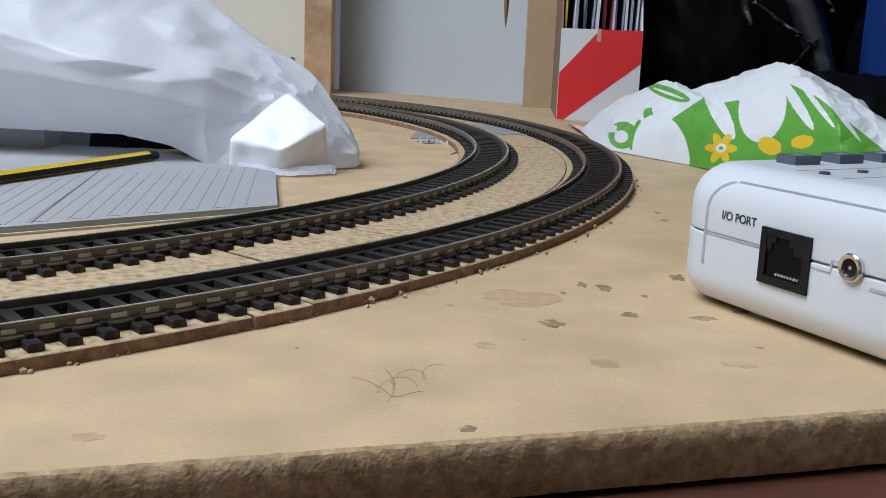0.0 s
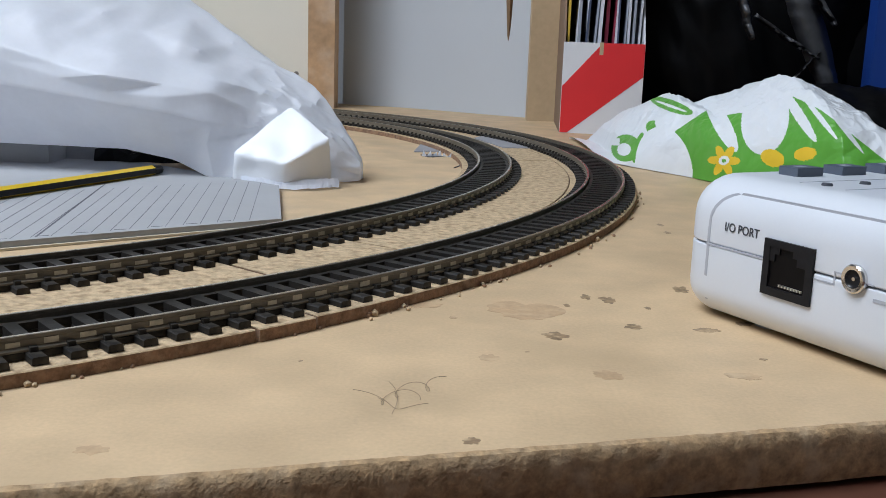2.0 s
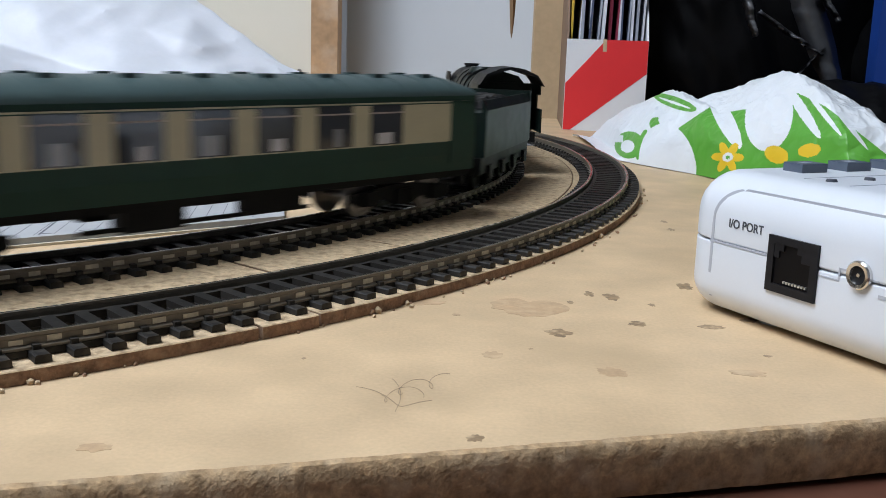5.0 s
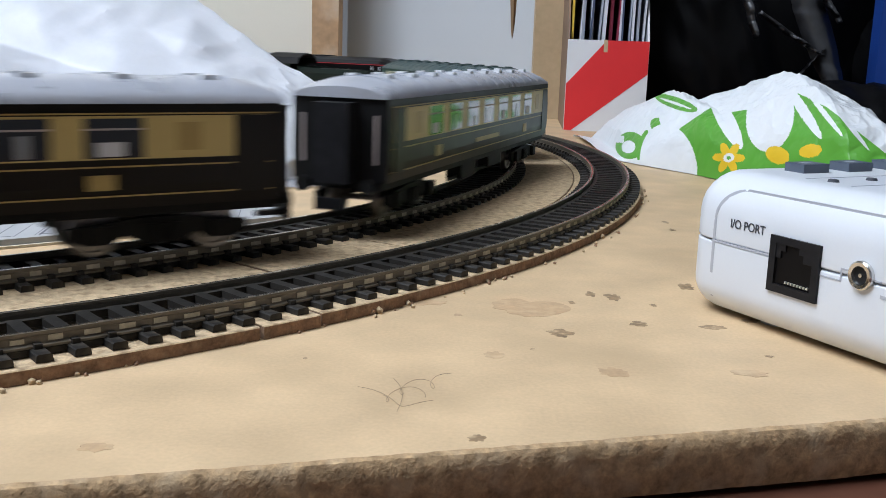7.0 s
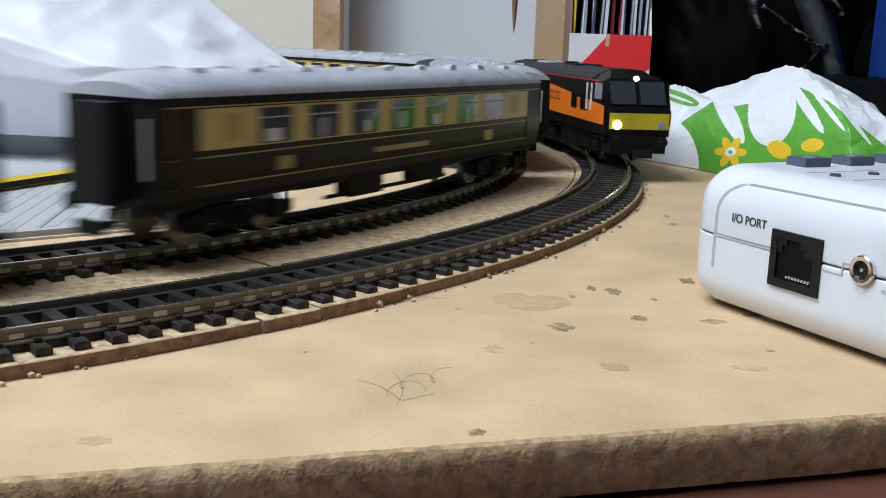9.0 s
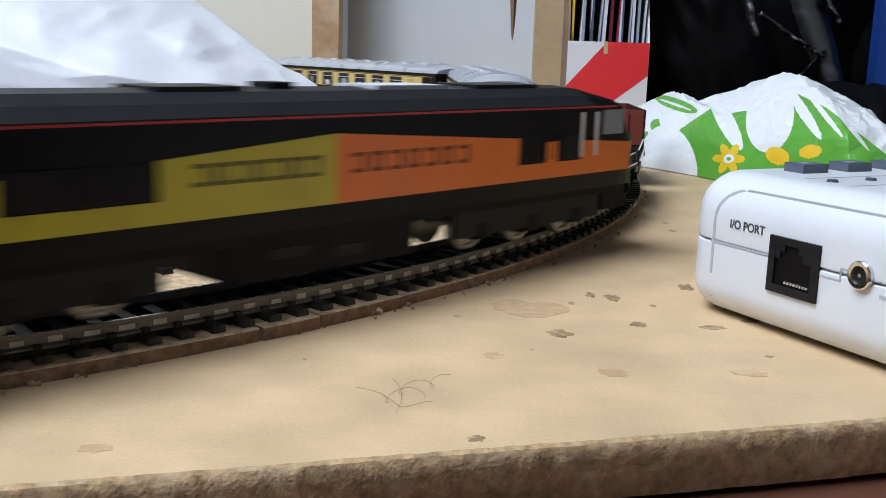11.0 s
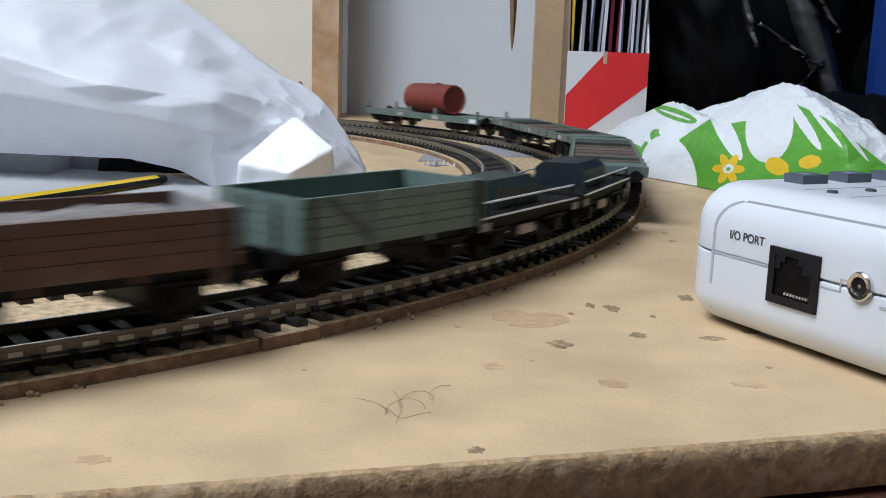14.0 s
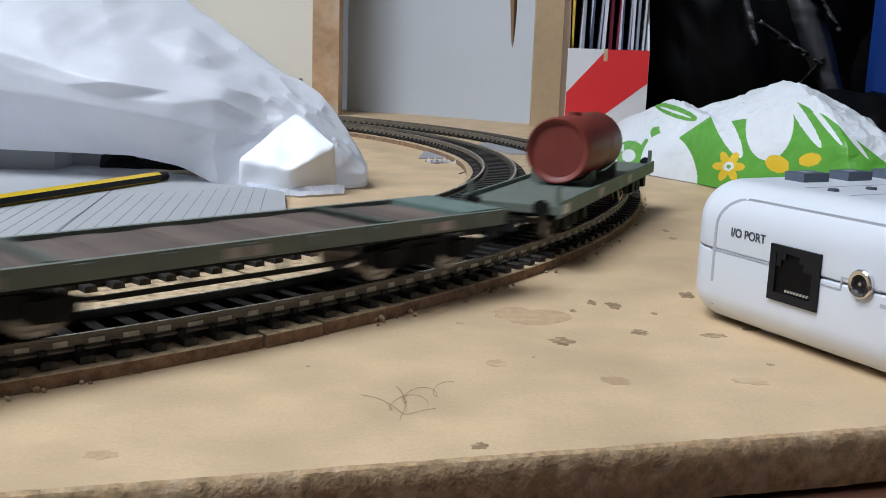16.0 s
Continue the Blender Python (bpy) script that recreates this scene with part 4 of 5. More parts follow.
def background():
    # shelf-like uprights and panels behind the board
    bm = boxes((-700, -154, 1098, 1114, -12, 560))
    soften(bm, 0.8, 1)
    panel = single("cream_panel", bm, M_CREAM, "cream melamine panel standing behind the board", "panel", smooth=True)
    part("screw", mk(cyl, (-167, 1098.2, 36), (-167, 1096.9, 36), 2.6, 12), M_STEEL, panel)
    bm = boxes((-153.5, -125, 1090, 1130, -12, 560))
    soften(bm, 1.2, 2)
    single("wooden_post", bm, M_PINE, "rough softwood post with pale paint wear", "post", smooth=True)
    bm = bmesh.new()
    rings = []
    for i in range(25):
        f = i / 24
        x = -125 + 222 * f
        y = 1150 + 36 * math.cos(math.pi * (f - 0.15)) - 70 * f
        rings.append([(x, y, -12), (x, y, 560), (x, y + 6, 560), (x, y + 6, -12)])
    loft(bm, rings)
    single("partition", bm, M_GREY_PANEL, "smooth light grey bowed partition at the back", "partition", kind="structure", smooth=True)
    bm = boxes((79, 113, 1010, 1030, -12, 560))
    soften(bm, 1.0, 2)
    single("plywood_upright", bm, M_PLY, "pale plywood upright beside the magazine file", "upright", smooth=True)
    # curled strip that hangs in from above
    bm = bmesh.new()
    rings = []
    for i in range(22):
        f = i / 21
        w = 6.6 * (1 - f) ** 0.6 + 0.25
        x, z = 47.5 + 4 * math.sin(f * 2.2) + 2.5 * f, 200 - 123 * f
        rings.append([(x - w, 948, z), (x, 945.5, z), (x + w * 0.8, 949, z), (x, 947, z)])
    loft(bm, rings)
    single("curled_strip", bm, M_VENEER, "thin brown curled strip hanging from above", "strip", smooth=True)
    # black refuse sacks
    for (cx, cy, rx, ry, rz, seed) in ((275, 990, 135, 90, 210, 1.0), (420, 1010, 110, 90, 170, 4.0), (345, 800, 120, 62, 24, 9.0)):
        bm = bmesh.new()
        bmesh.ops.create_icosphere(bm, subdivisions=6, radius=1.0)
        for v in bm.verts:
            d = v.co.normalized()
            p = Vector((d.x * rx, d.y * ry, d.z * rz))
            q = Vector((p.x + p.z * 0.55, p.y * 0.6, p.z * 0.32 - p.x * 0.2))
            p += d * (crumple(q, 12, 60, seed) + crumple(q, 3.5, 24, seed + 3))
            p.z = max(p.z + rz * 0.72, 0.2)
            v.co = (p + Vector((cx, cy, 0))) * MM
        ob = single("refuse_sack", bm, M_BIN, "bulging black polythene refuse sack with creases", "refuse sack", "black sacks behind the board")
        ob.data.shade_smooth()
    # one loose fold and thin streaks; grey colour stands for highlights on the sacks
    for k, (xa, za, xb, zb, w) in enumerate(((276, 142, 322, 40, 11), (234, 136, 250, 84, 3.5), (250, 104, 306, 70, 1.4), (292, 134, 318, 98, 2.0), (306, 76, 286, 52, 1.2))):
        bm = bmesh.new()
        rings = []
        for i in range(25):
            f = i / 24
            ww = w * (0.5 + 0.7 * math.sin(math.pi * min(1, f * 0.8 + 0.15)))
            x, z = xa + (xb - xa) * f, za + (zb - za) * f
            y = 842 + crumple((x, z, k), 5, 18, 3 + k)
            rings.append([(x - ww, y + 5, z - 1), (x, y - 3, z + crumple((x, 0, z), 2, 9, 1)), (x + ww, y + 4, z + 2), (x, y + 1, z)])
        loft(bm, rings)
        fl = single("film_flap", bm, M_FOLD, "grey fold of black film, highlight streaks put into its colour", "plastic film", "folds of the black sacks")
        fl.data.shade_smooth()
    bm = boxes((362, 430, 872, 890, -0.0 + 0.1, 300))
    soften(bm, 3, 3)
    single("folder", bm, M_BLUE, "bright blue plastic folder standing upright", "folder", smooth=True)


# ---- rolling stock; x forward, y to its left, z up from the rail head ----
def lathe(bm, prof, n=26):
    """A profile of (y, radius), turned about the y axis."""
    rings = [[(rr * math.cos(2 * math.pi * i / n), yy, rr * math.sin(2 * math.pi * i / n)) for i in range(n)] for yy, rr in prof]
    loft(bm, rings)


def wheelset(parent, x, dia, name="wheel", mtl=None):
    """Two wheels on one axle, in one turned shape about the axle, so that it can turn."""
    q = dia / 2
    half = [(1.0, 1.0), (7.0, 1.0), (7.1, q + 0.5), (7.5, q + 0.55), (7.8, q), (9.7, q - 0.1), (9.7, q - 1.3), (9.0, q - 1.6), (9.0, 2.6), (10.2, 2.2), (10.4, 0.9)]
    bm = bmesh.new()
    lathe(bm, [(-y, rr) for y, rr in reversed(half)] + half)
    ob = part(name, bm, mtl or M_STEEL, parent, smooth=True)
    ob.location = (x * MM, 0, q * MM)
    return ob


def bogie(parent, x, base=34.0, dia=12.5, axles=2, width=13.5, mtl=None):
    mtl = mtl or M_DARK
    bm = bmesh.new()
    ln = base * (axles - 1)
    for s in (-1, 1):
        y0, y1 = sorted((s * (width - 1.6), s * width))
        slab(bm, [(x - ln / 2 - 8, 8.5), (x - ln / 2 - 8, 5.5), (x - ln / 2 - 4, 4), (x - ln / 2 + 4, 4), (x - ln / 2 + 7, 6), (x - 5, 3.5), (x + 5, 3.5), (x + ln / 2 - 7, 6), (x + ln / 2 - 4, 4), (x + ln / 2 + 4, 4), (x + ln / 2 + 8, 5.5), (x + ln / 2 + 8, 8.5), (x + 6, 10.5), (x - 6, 10.5)], y0, y1)
        for k in range(axles):
            ax = x - ln / 2 + base * k
            box(bm, ax - 2.6, ax + 2.6, *sorted((s * width, s * (width + 1.6))), 4.2, 9.0)
        for k in range(5):
            box(bm, x - 4 + 1.8 * k, x - 3 + 1.8 * k, *sorted((s * width, s * (width + 1.2))), 4.0, 9.0)
    box(bm, x - 5, x + 5, -width + 1, width - 1, 6, 10)
    b = part("bogie", bm, mtl, parent)
    return b, [wheelset(b, x - ln / 2 + base * k, dia) for k in range(axles)]


def buffers(parent, xe, z=14.0, y=11.5, mtl=None):
    d = 1 if xe > 0 else -1
    for s in (-1, 1):
        bm = bmesh.new()
        cyl(bm, (xe - d * 1, s * y, z), (xe + d * 4, s * y, z), 1.3, 10)
        cyl(bm, (xe + d * 4, s * y, z), (xe + d * 5, s * y, z), 2.6, 14)
        part("buffer", bm, mtl or M_DARK, parent, smooth=True)
    bm = boxes(sorted_box(xe, xe + d * 9, -1.2, 1.2, z - 6.5, z - 5), sorted_box(xe + d * 8, xe + d * 9, -5, 5, z - 7.5, z - 3.5))
    part("coupling", bm, M_BLACK, parent)


def sorted_box(x0, x1, y0, y1, z0, z1):
    return (min(x0, x1), max(x0, x1), min(y0, y1), max(y0, y1), min(z0, z1), max(z0, z1))


def diesel_loco():
    lo = thing("diesel_locomotive", "black model diesel locomotive with yellow and orange sides", "model locomotive")
    H = 136.0
    # hull with chamfered roof, sloped cab ends
    prof = [(-17.2, 15), (17.2, 15), (17.4, 20), (17.2, 41.6), (13.6, 44.6), (8.5, 46.9), (0, 47.6), (-8.5, 46.9), (-13.6, 44.6), (-17.2, 41.6), (-17.4, 20)]
    bm = bmesh.new()
    rings = []
    for x, k, top in ((-H, 0.93, 27.0), (-H + 2.5, 0.97, 30.0), (-H + 9, 1.0, 43.4), (-H + 24, 1.0, 47.6), (H - 24, 1.0, 47.6), (H - 9, 1.0, 43.4), (H - 2.5, 0.97, 30.0), (H, 0.93, 27.0)):
        rings.append([(x, y * k, min(z, top - 0.0006 * y * y)) for y, z in prof])
    loft(bm, rings)
    part("body", bm, M_BLK66, lo, "black body shell")
    bm = bmesh.new()
    prism(bm, [(13.9, 44.5), (17.35, 41.8), (17.5, 42.2), (14.0, 44.9)], -H + 26, H - 26)
    prism(bm, [(-13.9, 44.5), (-17.35, 41.8), (-17.5, 42.2), (-14.0, 44.9)], -H + 26, H - 26)
    prism(bm, [(-13.4, 44.9), (-8.5, 47.1), (0, 47.8), (8.5, 47.1), (13.4, 44.9)], -H + 26, H - 26)
    roof = part("roof", bm, M_ROOF66, lo, "dark grey roof")
    for x0, x1 in ((-92, -62), (-50, -22), (20, 44)):
        part("roof_grille", boxes((x0, x1, -8, 8, 47.0, 48.3)), M_GREY_PANEL if x0 == -50 else M_ROOF66, roof)
    part("exhaust", boxes((2, 10, -4, 4, 47, 49)), M_LOCOBLK, roof)
    for s in (1, -1):
        yo = s * 17.45
        yy = sorted((yo, yo + s * 0.25))
        front, rear = (M_YEL66, M_ORA66) if s > 0 else (M_ORA66, M_YEL66)
        letf, letr = (M_LETTERD, M_LETTERO) if s > 0 else (M_LETTERO, M_LETTERD)
        for sign, m_, let in ((1, front, letf), (-1, rear, letr)):
            def fx(v):
                return sign * v
            bm = bmesh.new()
            slab(bm, [(fx(0), 20.2), (fx(133), 20.2), (fx(133), 25.0), (fx(0), 25.0)], *yy)
            yel = m_ is M_YEL66
            end, low = (49, 83) if yel else (72, 104)
            slab(bm, [(fx(0), 25.0), (fx(end), 25.0), (fx(end), 33.6 if yel else 33.0), (fx(0), 37.4)], *yy)
            slab(bm, [(fx(low), 25.0), (fx(133), 25.0), (fx(133), 28.0 if yel else 29.5), (fx(104), 29.0 if yel else 31.2), (fx(low), 32.0 if yel else 31.0)], *yy)
            side = part("side_stripe", bm, m_, lo)
            bars = bmesh.new()
            xs = [5 + (5.3 if yel else 6.6) * i for i in range(7)]
            for i, xb in enumerate(xs):
                x0, x1 = sorted((fx(xb), fx(xb + (4.0 if yel else 4.6))))
                ly = sorted((yo + s * 0.25, yo + s * 0.33))
                for z0, z1 in ((27.4, 28.4), (31.4, 32.4)):
                    box(bars, x0, x1, *ly, z0, z1)
                box(bars, x0, x0 + 1.1, *ly, 27.4, 32.4)
                if i % 2:
                    box(bars, x1 - 1.1, x1, *ly, 27.4, 32.4)
            part("lettering", bars, let, side)
            part("grille", boxes((*sorted((fx(end + 1), fx(low - 2))), *yy, 25.4, 33.2)), M_LOCOBLK, lo)
            mid = (end + low) / 2
            part("door_post", boxes((*sorted((fx(mid - 3.0), fx(mid + 3.0))), *sorted((yo + s * 0.25, yo + s * 0.5)), 25.0, 31.4)), m_ if not yel else M_LOCOBLK, side)
            part("cab_side_window", boxes((*sorted((fx(116), fx(128))), *yy, 32.5, 40.5)), M_LIGHTGLASS, lo)
            for xa in (103, 111):
                part("grab_rail", boxes((*sorted((fx(xa), fx(xa + 1.0))), *sorted((yo + s * 0.3, yo + s * 1.0)), 26, 40)), M_SILVER, lo)
            for k in range(8):
                xa = end + 4 + 2.6 * k
                part("louvre", boxes((*sorted((fx(xa), fx(xa + 0.8))), *sorted((yo + s * 0.25, yo + s * 0.5)), 26.0, 33)), M_BLK66, lo)
        part("red_line", boxes((-H + 12, H - 12, *sorted((s * 17.3, s * 17.55)), 41.2, 41.8)), M_REDLINE, lo)
    for d in (1, -1):
        bm = bmesh.new()
        xf = d * (H + 0.2)
        box(bm, *sorted((xf, xf + d * 0.4)), -15.5, 15.5, 18.5, 26.5)
        part("nose_panel", bm, M_YEL66, lo, "yellow warning panel")
        for s in (1, -1):
            bm = bmesh.new()
            y0, y1 = sorted((s * 1.2, s * 14.2))
            pts = [(d * (H - 2.2), y0, 30.6), (d * (H - 2.2), y1, 30.6), (d * (H - 8.2), y1, 41.6), (d * (H - 8.2), y0, 41.6)]
            pts += [(p[0] + d * 0.5, p[1], p[2] + 0.2) for p in pts]
            quads(bm, pts, [(0, 1, 2, 3), (4, 5, 6, 7), (0, 1, 5, 4), (1, 2, 6, 5), (2, 3, 7, 6), (3, 0, 4, 7)])
            part("windscreen", bm, M_GLASS, lo)
            part("headlight", mk(cyl, (d * H, s * 11.5, 20.5), (d * (H + 1.2), s * 11.5, 20.5), 2.1, 16), M_HEAD if d > 0 and s < 0 else M_LIGHTGLASS, lo)
        part("marker_light", mk(cyl, (d * (H - 9.5), 0, 43.3), (d * (H - 8.2), 0, 43.3), 1.3, 14), M_HEAD if d > 0 else M_LIGHTGLASS, lo)
        buffers(lo, d * (H - 0.5), 12.5)
        part("valance", boxes((*sorted((d * (H - 14), d * (H + 0.5))), -14.5, 14.5, 6.5, 15)), M_DARK, lo)
    part("solebar", boxes((-H + 4, H - 4, -16.2, 16.2, 12.6, 15.2)), M_DARK, lo)
    bm = boxes((-30, 30, -15, 15, 3.6, 12.6))
    soften(bm, 1.5, 2)
    part("fuel_tank", bm, M_DARK, lo)
    part("tank_plate", boxes((-12, -2, 15.0, 15.3, 6, 9), (6, 18, 15.0, 15.3, 8, 10.5)), M_ROOF66, lo)
    for x in (-83, 83):
        bg, _ = bogie(lo, x, 24.0, 13.5, 3, 14.0)
        part("side_frame", boxes((x - 36, x + 36, 14.0, 15.4, 5.2, 12.4), (x - 36, x + 36, -15.4, -14.0, 5.2, 12.4)), M_LOCOBLK, bg)
    return lo


def steam_loco():
    lo = thing("steam_locomotive", "dark green weathered model steam locomotive, big driving wheels", "model locomotive")
    bm = bmesh.new()
    # boiler barrel, wider firebox, smokebox
    cyl(bm, (-28, 0, 30.5), (58, 0, 32.6), 14.3, 36, 13.9)
    part("boiler", bm, M_LOCO, lo, "dark green boiler", smooth=True)
    bm = bmesh.new()
    prism(bm, [(-13, 15), (13, 15), (14.2, 33), (12.8, 39.5), (8.5, 44.6), (0, 46.8), (-8.5, 44.6), (-12.8, 39.5), (-14.2, 33)], -66, -26)
    soften(bm, 0.8, 2)
    part("firebox", bm, M_LOCO, lo, smooth=True)
    part("smokebox", mk(cyl, (58, 0, 32.6), (84, 0, 32.6), 14.0, 36), M_LOCOBLK, lo, "black smokebox", smooth=True)
    part("smokebox_door", mk(cyl, (84, 0, 32.6), (87, 0, 32.6), 11.0, 28, 8.0), M_LOCOBLK, lo, smooth=True)
    for x in (-24, -4, 18, 38, 57):
        part("boiler_band", mk(cyl, (x, 0, 32.6), (x + 1.0, 0, 32.6), 14.5 - 0.006 * (x + 24), 36), M_DARK, lo, smooth=True)
    bm = bmesh.new()
    cyl(bm, (71, 0, 44), (71, 0, 47.6), 4.6, 20, 4.3)
    cyl(bm, (71, 0, 47.6), (71, 0, 48.7), 5.0, 20)
    part("chimney", bm, M_LOCOBLK, lo, smooth=True)
    bm = bmesh.new()
    cyl(bm, (14, 0, 44), (14, 0, 47.6), 9.5, 20, 7.2)
    part("dome", bm, M_LOCO, lo, smooth=True)
    part("safety_valve", boxes((-42, -34, -4, 4, 45, 48.0)), M_LOCOBLK, lo)
    for s in (1, -1):
        # running plate, splashers, smoke deflector, valve gear
        part("running_plate", boxes((-70, 84, *sorted((s * 7, s * 16.2)), 18.2, 19.4)), M_LOCOBLK, lo)
        part("valance", boxes((-70, 60, *sorted((s * 15.4, s * 16.4)), 16.4, 18.2)), M_LOCO, lo)
        bm = bmesh.new()
        slab(bm, [(60, 19.4), (86, 19.4), (86, 40), (82, 43), (62, 43)], *sorted((s * 14.6, s * 15.4)))
        part("smoke_deflector", bm, M_LOCOBLK, lo, "flat black smoke deflector")
        part("cylinder_block", mk(cyl, (56, s * 13.6, 10.5), (80, s * 13.6, 10.5), 4.8, 20), M_LOCOBLK, lo, smooth=True)
        part("handrail", mk(cyl, (-24, s * 14.8, 33), (60, s * 14.4, 33), 0.4, 8), M_STEEL, lo)
        part("lining", boxes((-60, 60, *sorted((s * 16.4, s * 16.5)), 18.0, 18.3)), M_LETTER, lo)
    # cab
    bm = bmesh.new()
    for s in (1, -1):
        slab(bm, [(-95, 17), (-66, 17), (-66, 41), (-90, 41), (-90, 36), (-82, 36), (-82, 29), (-95, 29)], *sorted((s * 15.6, s * 16.4)))
    box(bm, -67, -66, -16, 16, 17, 41)
    part("cab", bm, M_LOCO, lo, "dark green cab sides")
    part("cab_number", boxes((-82, -68, 16.4, 16.6, 23, 25.2)), M_LETTER, lo)
    bm = bmesh.new()
    prism(bm, [(-16.6, 40.6), (-13, 46), (-6, 49), (0, 49.8), (6, 49), (13, 46), (16.6, 40.6), (16.0, 40.6), (12.4, 45.2), (0, 48.8), (-12.4, 45.2), (-16.0, 40.6)], -98, -65)
    part("cab_roof", bm, M_LOCOBLK, lo)
    part("frames", boxes((-92, 90, -6.5, 6.5, 7.5, 18.2), (-92, -62, -14, 14, 12, 17)), M_LOCOBLK, lo)
    beam = part("buffer_beam", boxes((89, 91.5, -15.5, 15.5, 11, 17.5)), M_BUFRED, lo, "dark red buffer beam")
    part("front_platform", boxes((80, 91, -15.5, 15.5, 17.5, 18.6)), M_LOCOBLK, lo)
    buffers(lo, 91.0, 14.0)
    drive = []
    for x in (-32, -3, 26):
        drive.append(wheelset(lo, x, 26.0, name="driving_wheel", mtl=M_DARK))
    for x in (56, 80):
        wheelset(lo, x, 12.5, name="leading_wheel", mtl=M_DARK)
    wheelset(lo, -72, 14.5, name="trailing_wheel", mtl=M_DARK)
    rods = []
    for s in (1, -1):
        bm = boxes((-34, 28, *sorted((s * 10.6, s * 11.5)), -1.0, 1.0), (-34.5, -29.5, *sorted((s * 10.4, s * 11.7)), -1.8, 1.8), (-5.5, -0.5, *sorted((s * 10.4, s * 11.7)), -1.8, 1.8), (23.5, 28.5, *sorted((s * 10.4, s * 11.7)), -1.8, 1.8))
        rods.append((s, part("coupling_rod", bm, M_ROOF66, lo, "dark steel coupling rod")))
        part("slide_bar", boxes((30, 58, *sorted((s * 12.4, s * 13.2)), 12.6, 13.4), (30, 58, *sorted((s * 12.4, s * 13.2)), 8.6, 9.4)), M_ROOF66, lo)
    return lo, drive, rods


def tender():
    te = thing("locomotive_tender", "dark green weathered tender coupled behind the steam locomotive", "tender")
    bm = bmesh.new()
    prism(bm, [(-16, 15), (16, 15), (16.2, 34), (14.5, 38), (14.0, 38), (14.0, 33), (-14.0, 33), (-14.0, 38), (-14.5, 38), (-16.2, 34)], -49, 44)
    part("tank", bm, M_LOCO, te)
    part("coal", coal_load(-30, 34, 13.4, 33, 38.5), M_LOCOBLK, te)
    part("front_plate", boxes((43, 45, -16, 16, 15, 39)), M_LOCO, te)
    part("frame", boxes((-50, 48, -14.6, 14.6, 8, 14.8)), M_LOCOBLK, te)
    for x in (-36, -12, 12, 36):
        wheelset(te, x, 15.0, name="wheelset", mtl=M_DARK)
    for s in (1, -1):
        bm = bmesh.new()
        for x in (-36, -12, 12, 36):
            box(bm, x - 3, x + 3, *sorted((s * 14.6, s * 16.2)), 5.5, 11)
        part("axlebox_row", bm, M_LOCOBLK, te)
    part("yellow_pipe", boxes((46, 50, 8, 14, 17, 18.6)), M_UMBERL, te)
    buffers(te, -50.0)
    return te


def coal_load(x0, x1, w, z0, z1):
    bm = bmesh.new()
    nx, ny = 22, 12
    g = []
    for i in range(nx + 1):
        row = []
        for j in range(ny + 1):
            x, y = x0 + (x1 - x0) * i / nx, -w + 2 * w * j / ny
            edge = min(i, nx - i, j, ny - j)
            z = z0 + (z1 - z0) * min(1, edge / 3) * 0.8 + 1.6 * noise.noise(Vector((x * 0.5, y * 0.5, 2.0)))
            row.append(bm.verts.new(Vector((x, y, z)) * MM))
        g.append(row)
    for i in range(nx):
        for j in range(ny):
            bm.faces.new((g[i][j], g[i + 1][j], g[i + 1][j + 1], g[i][j + 1]))
    return bm


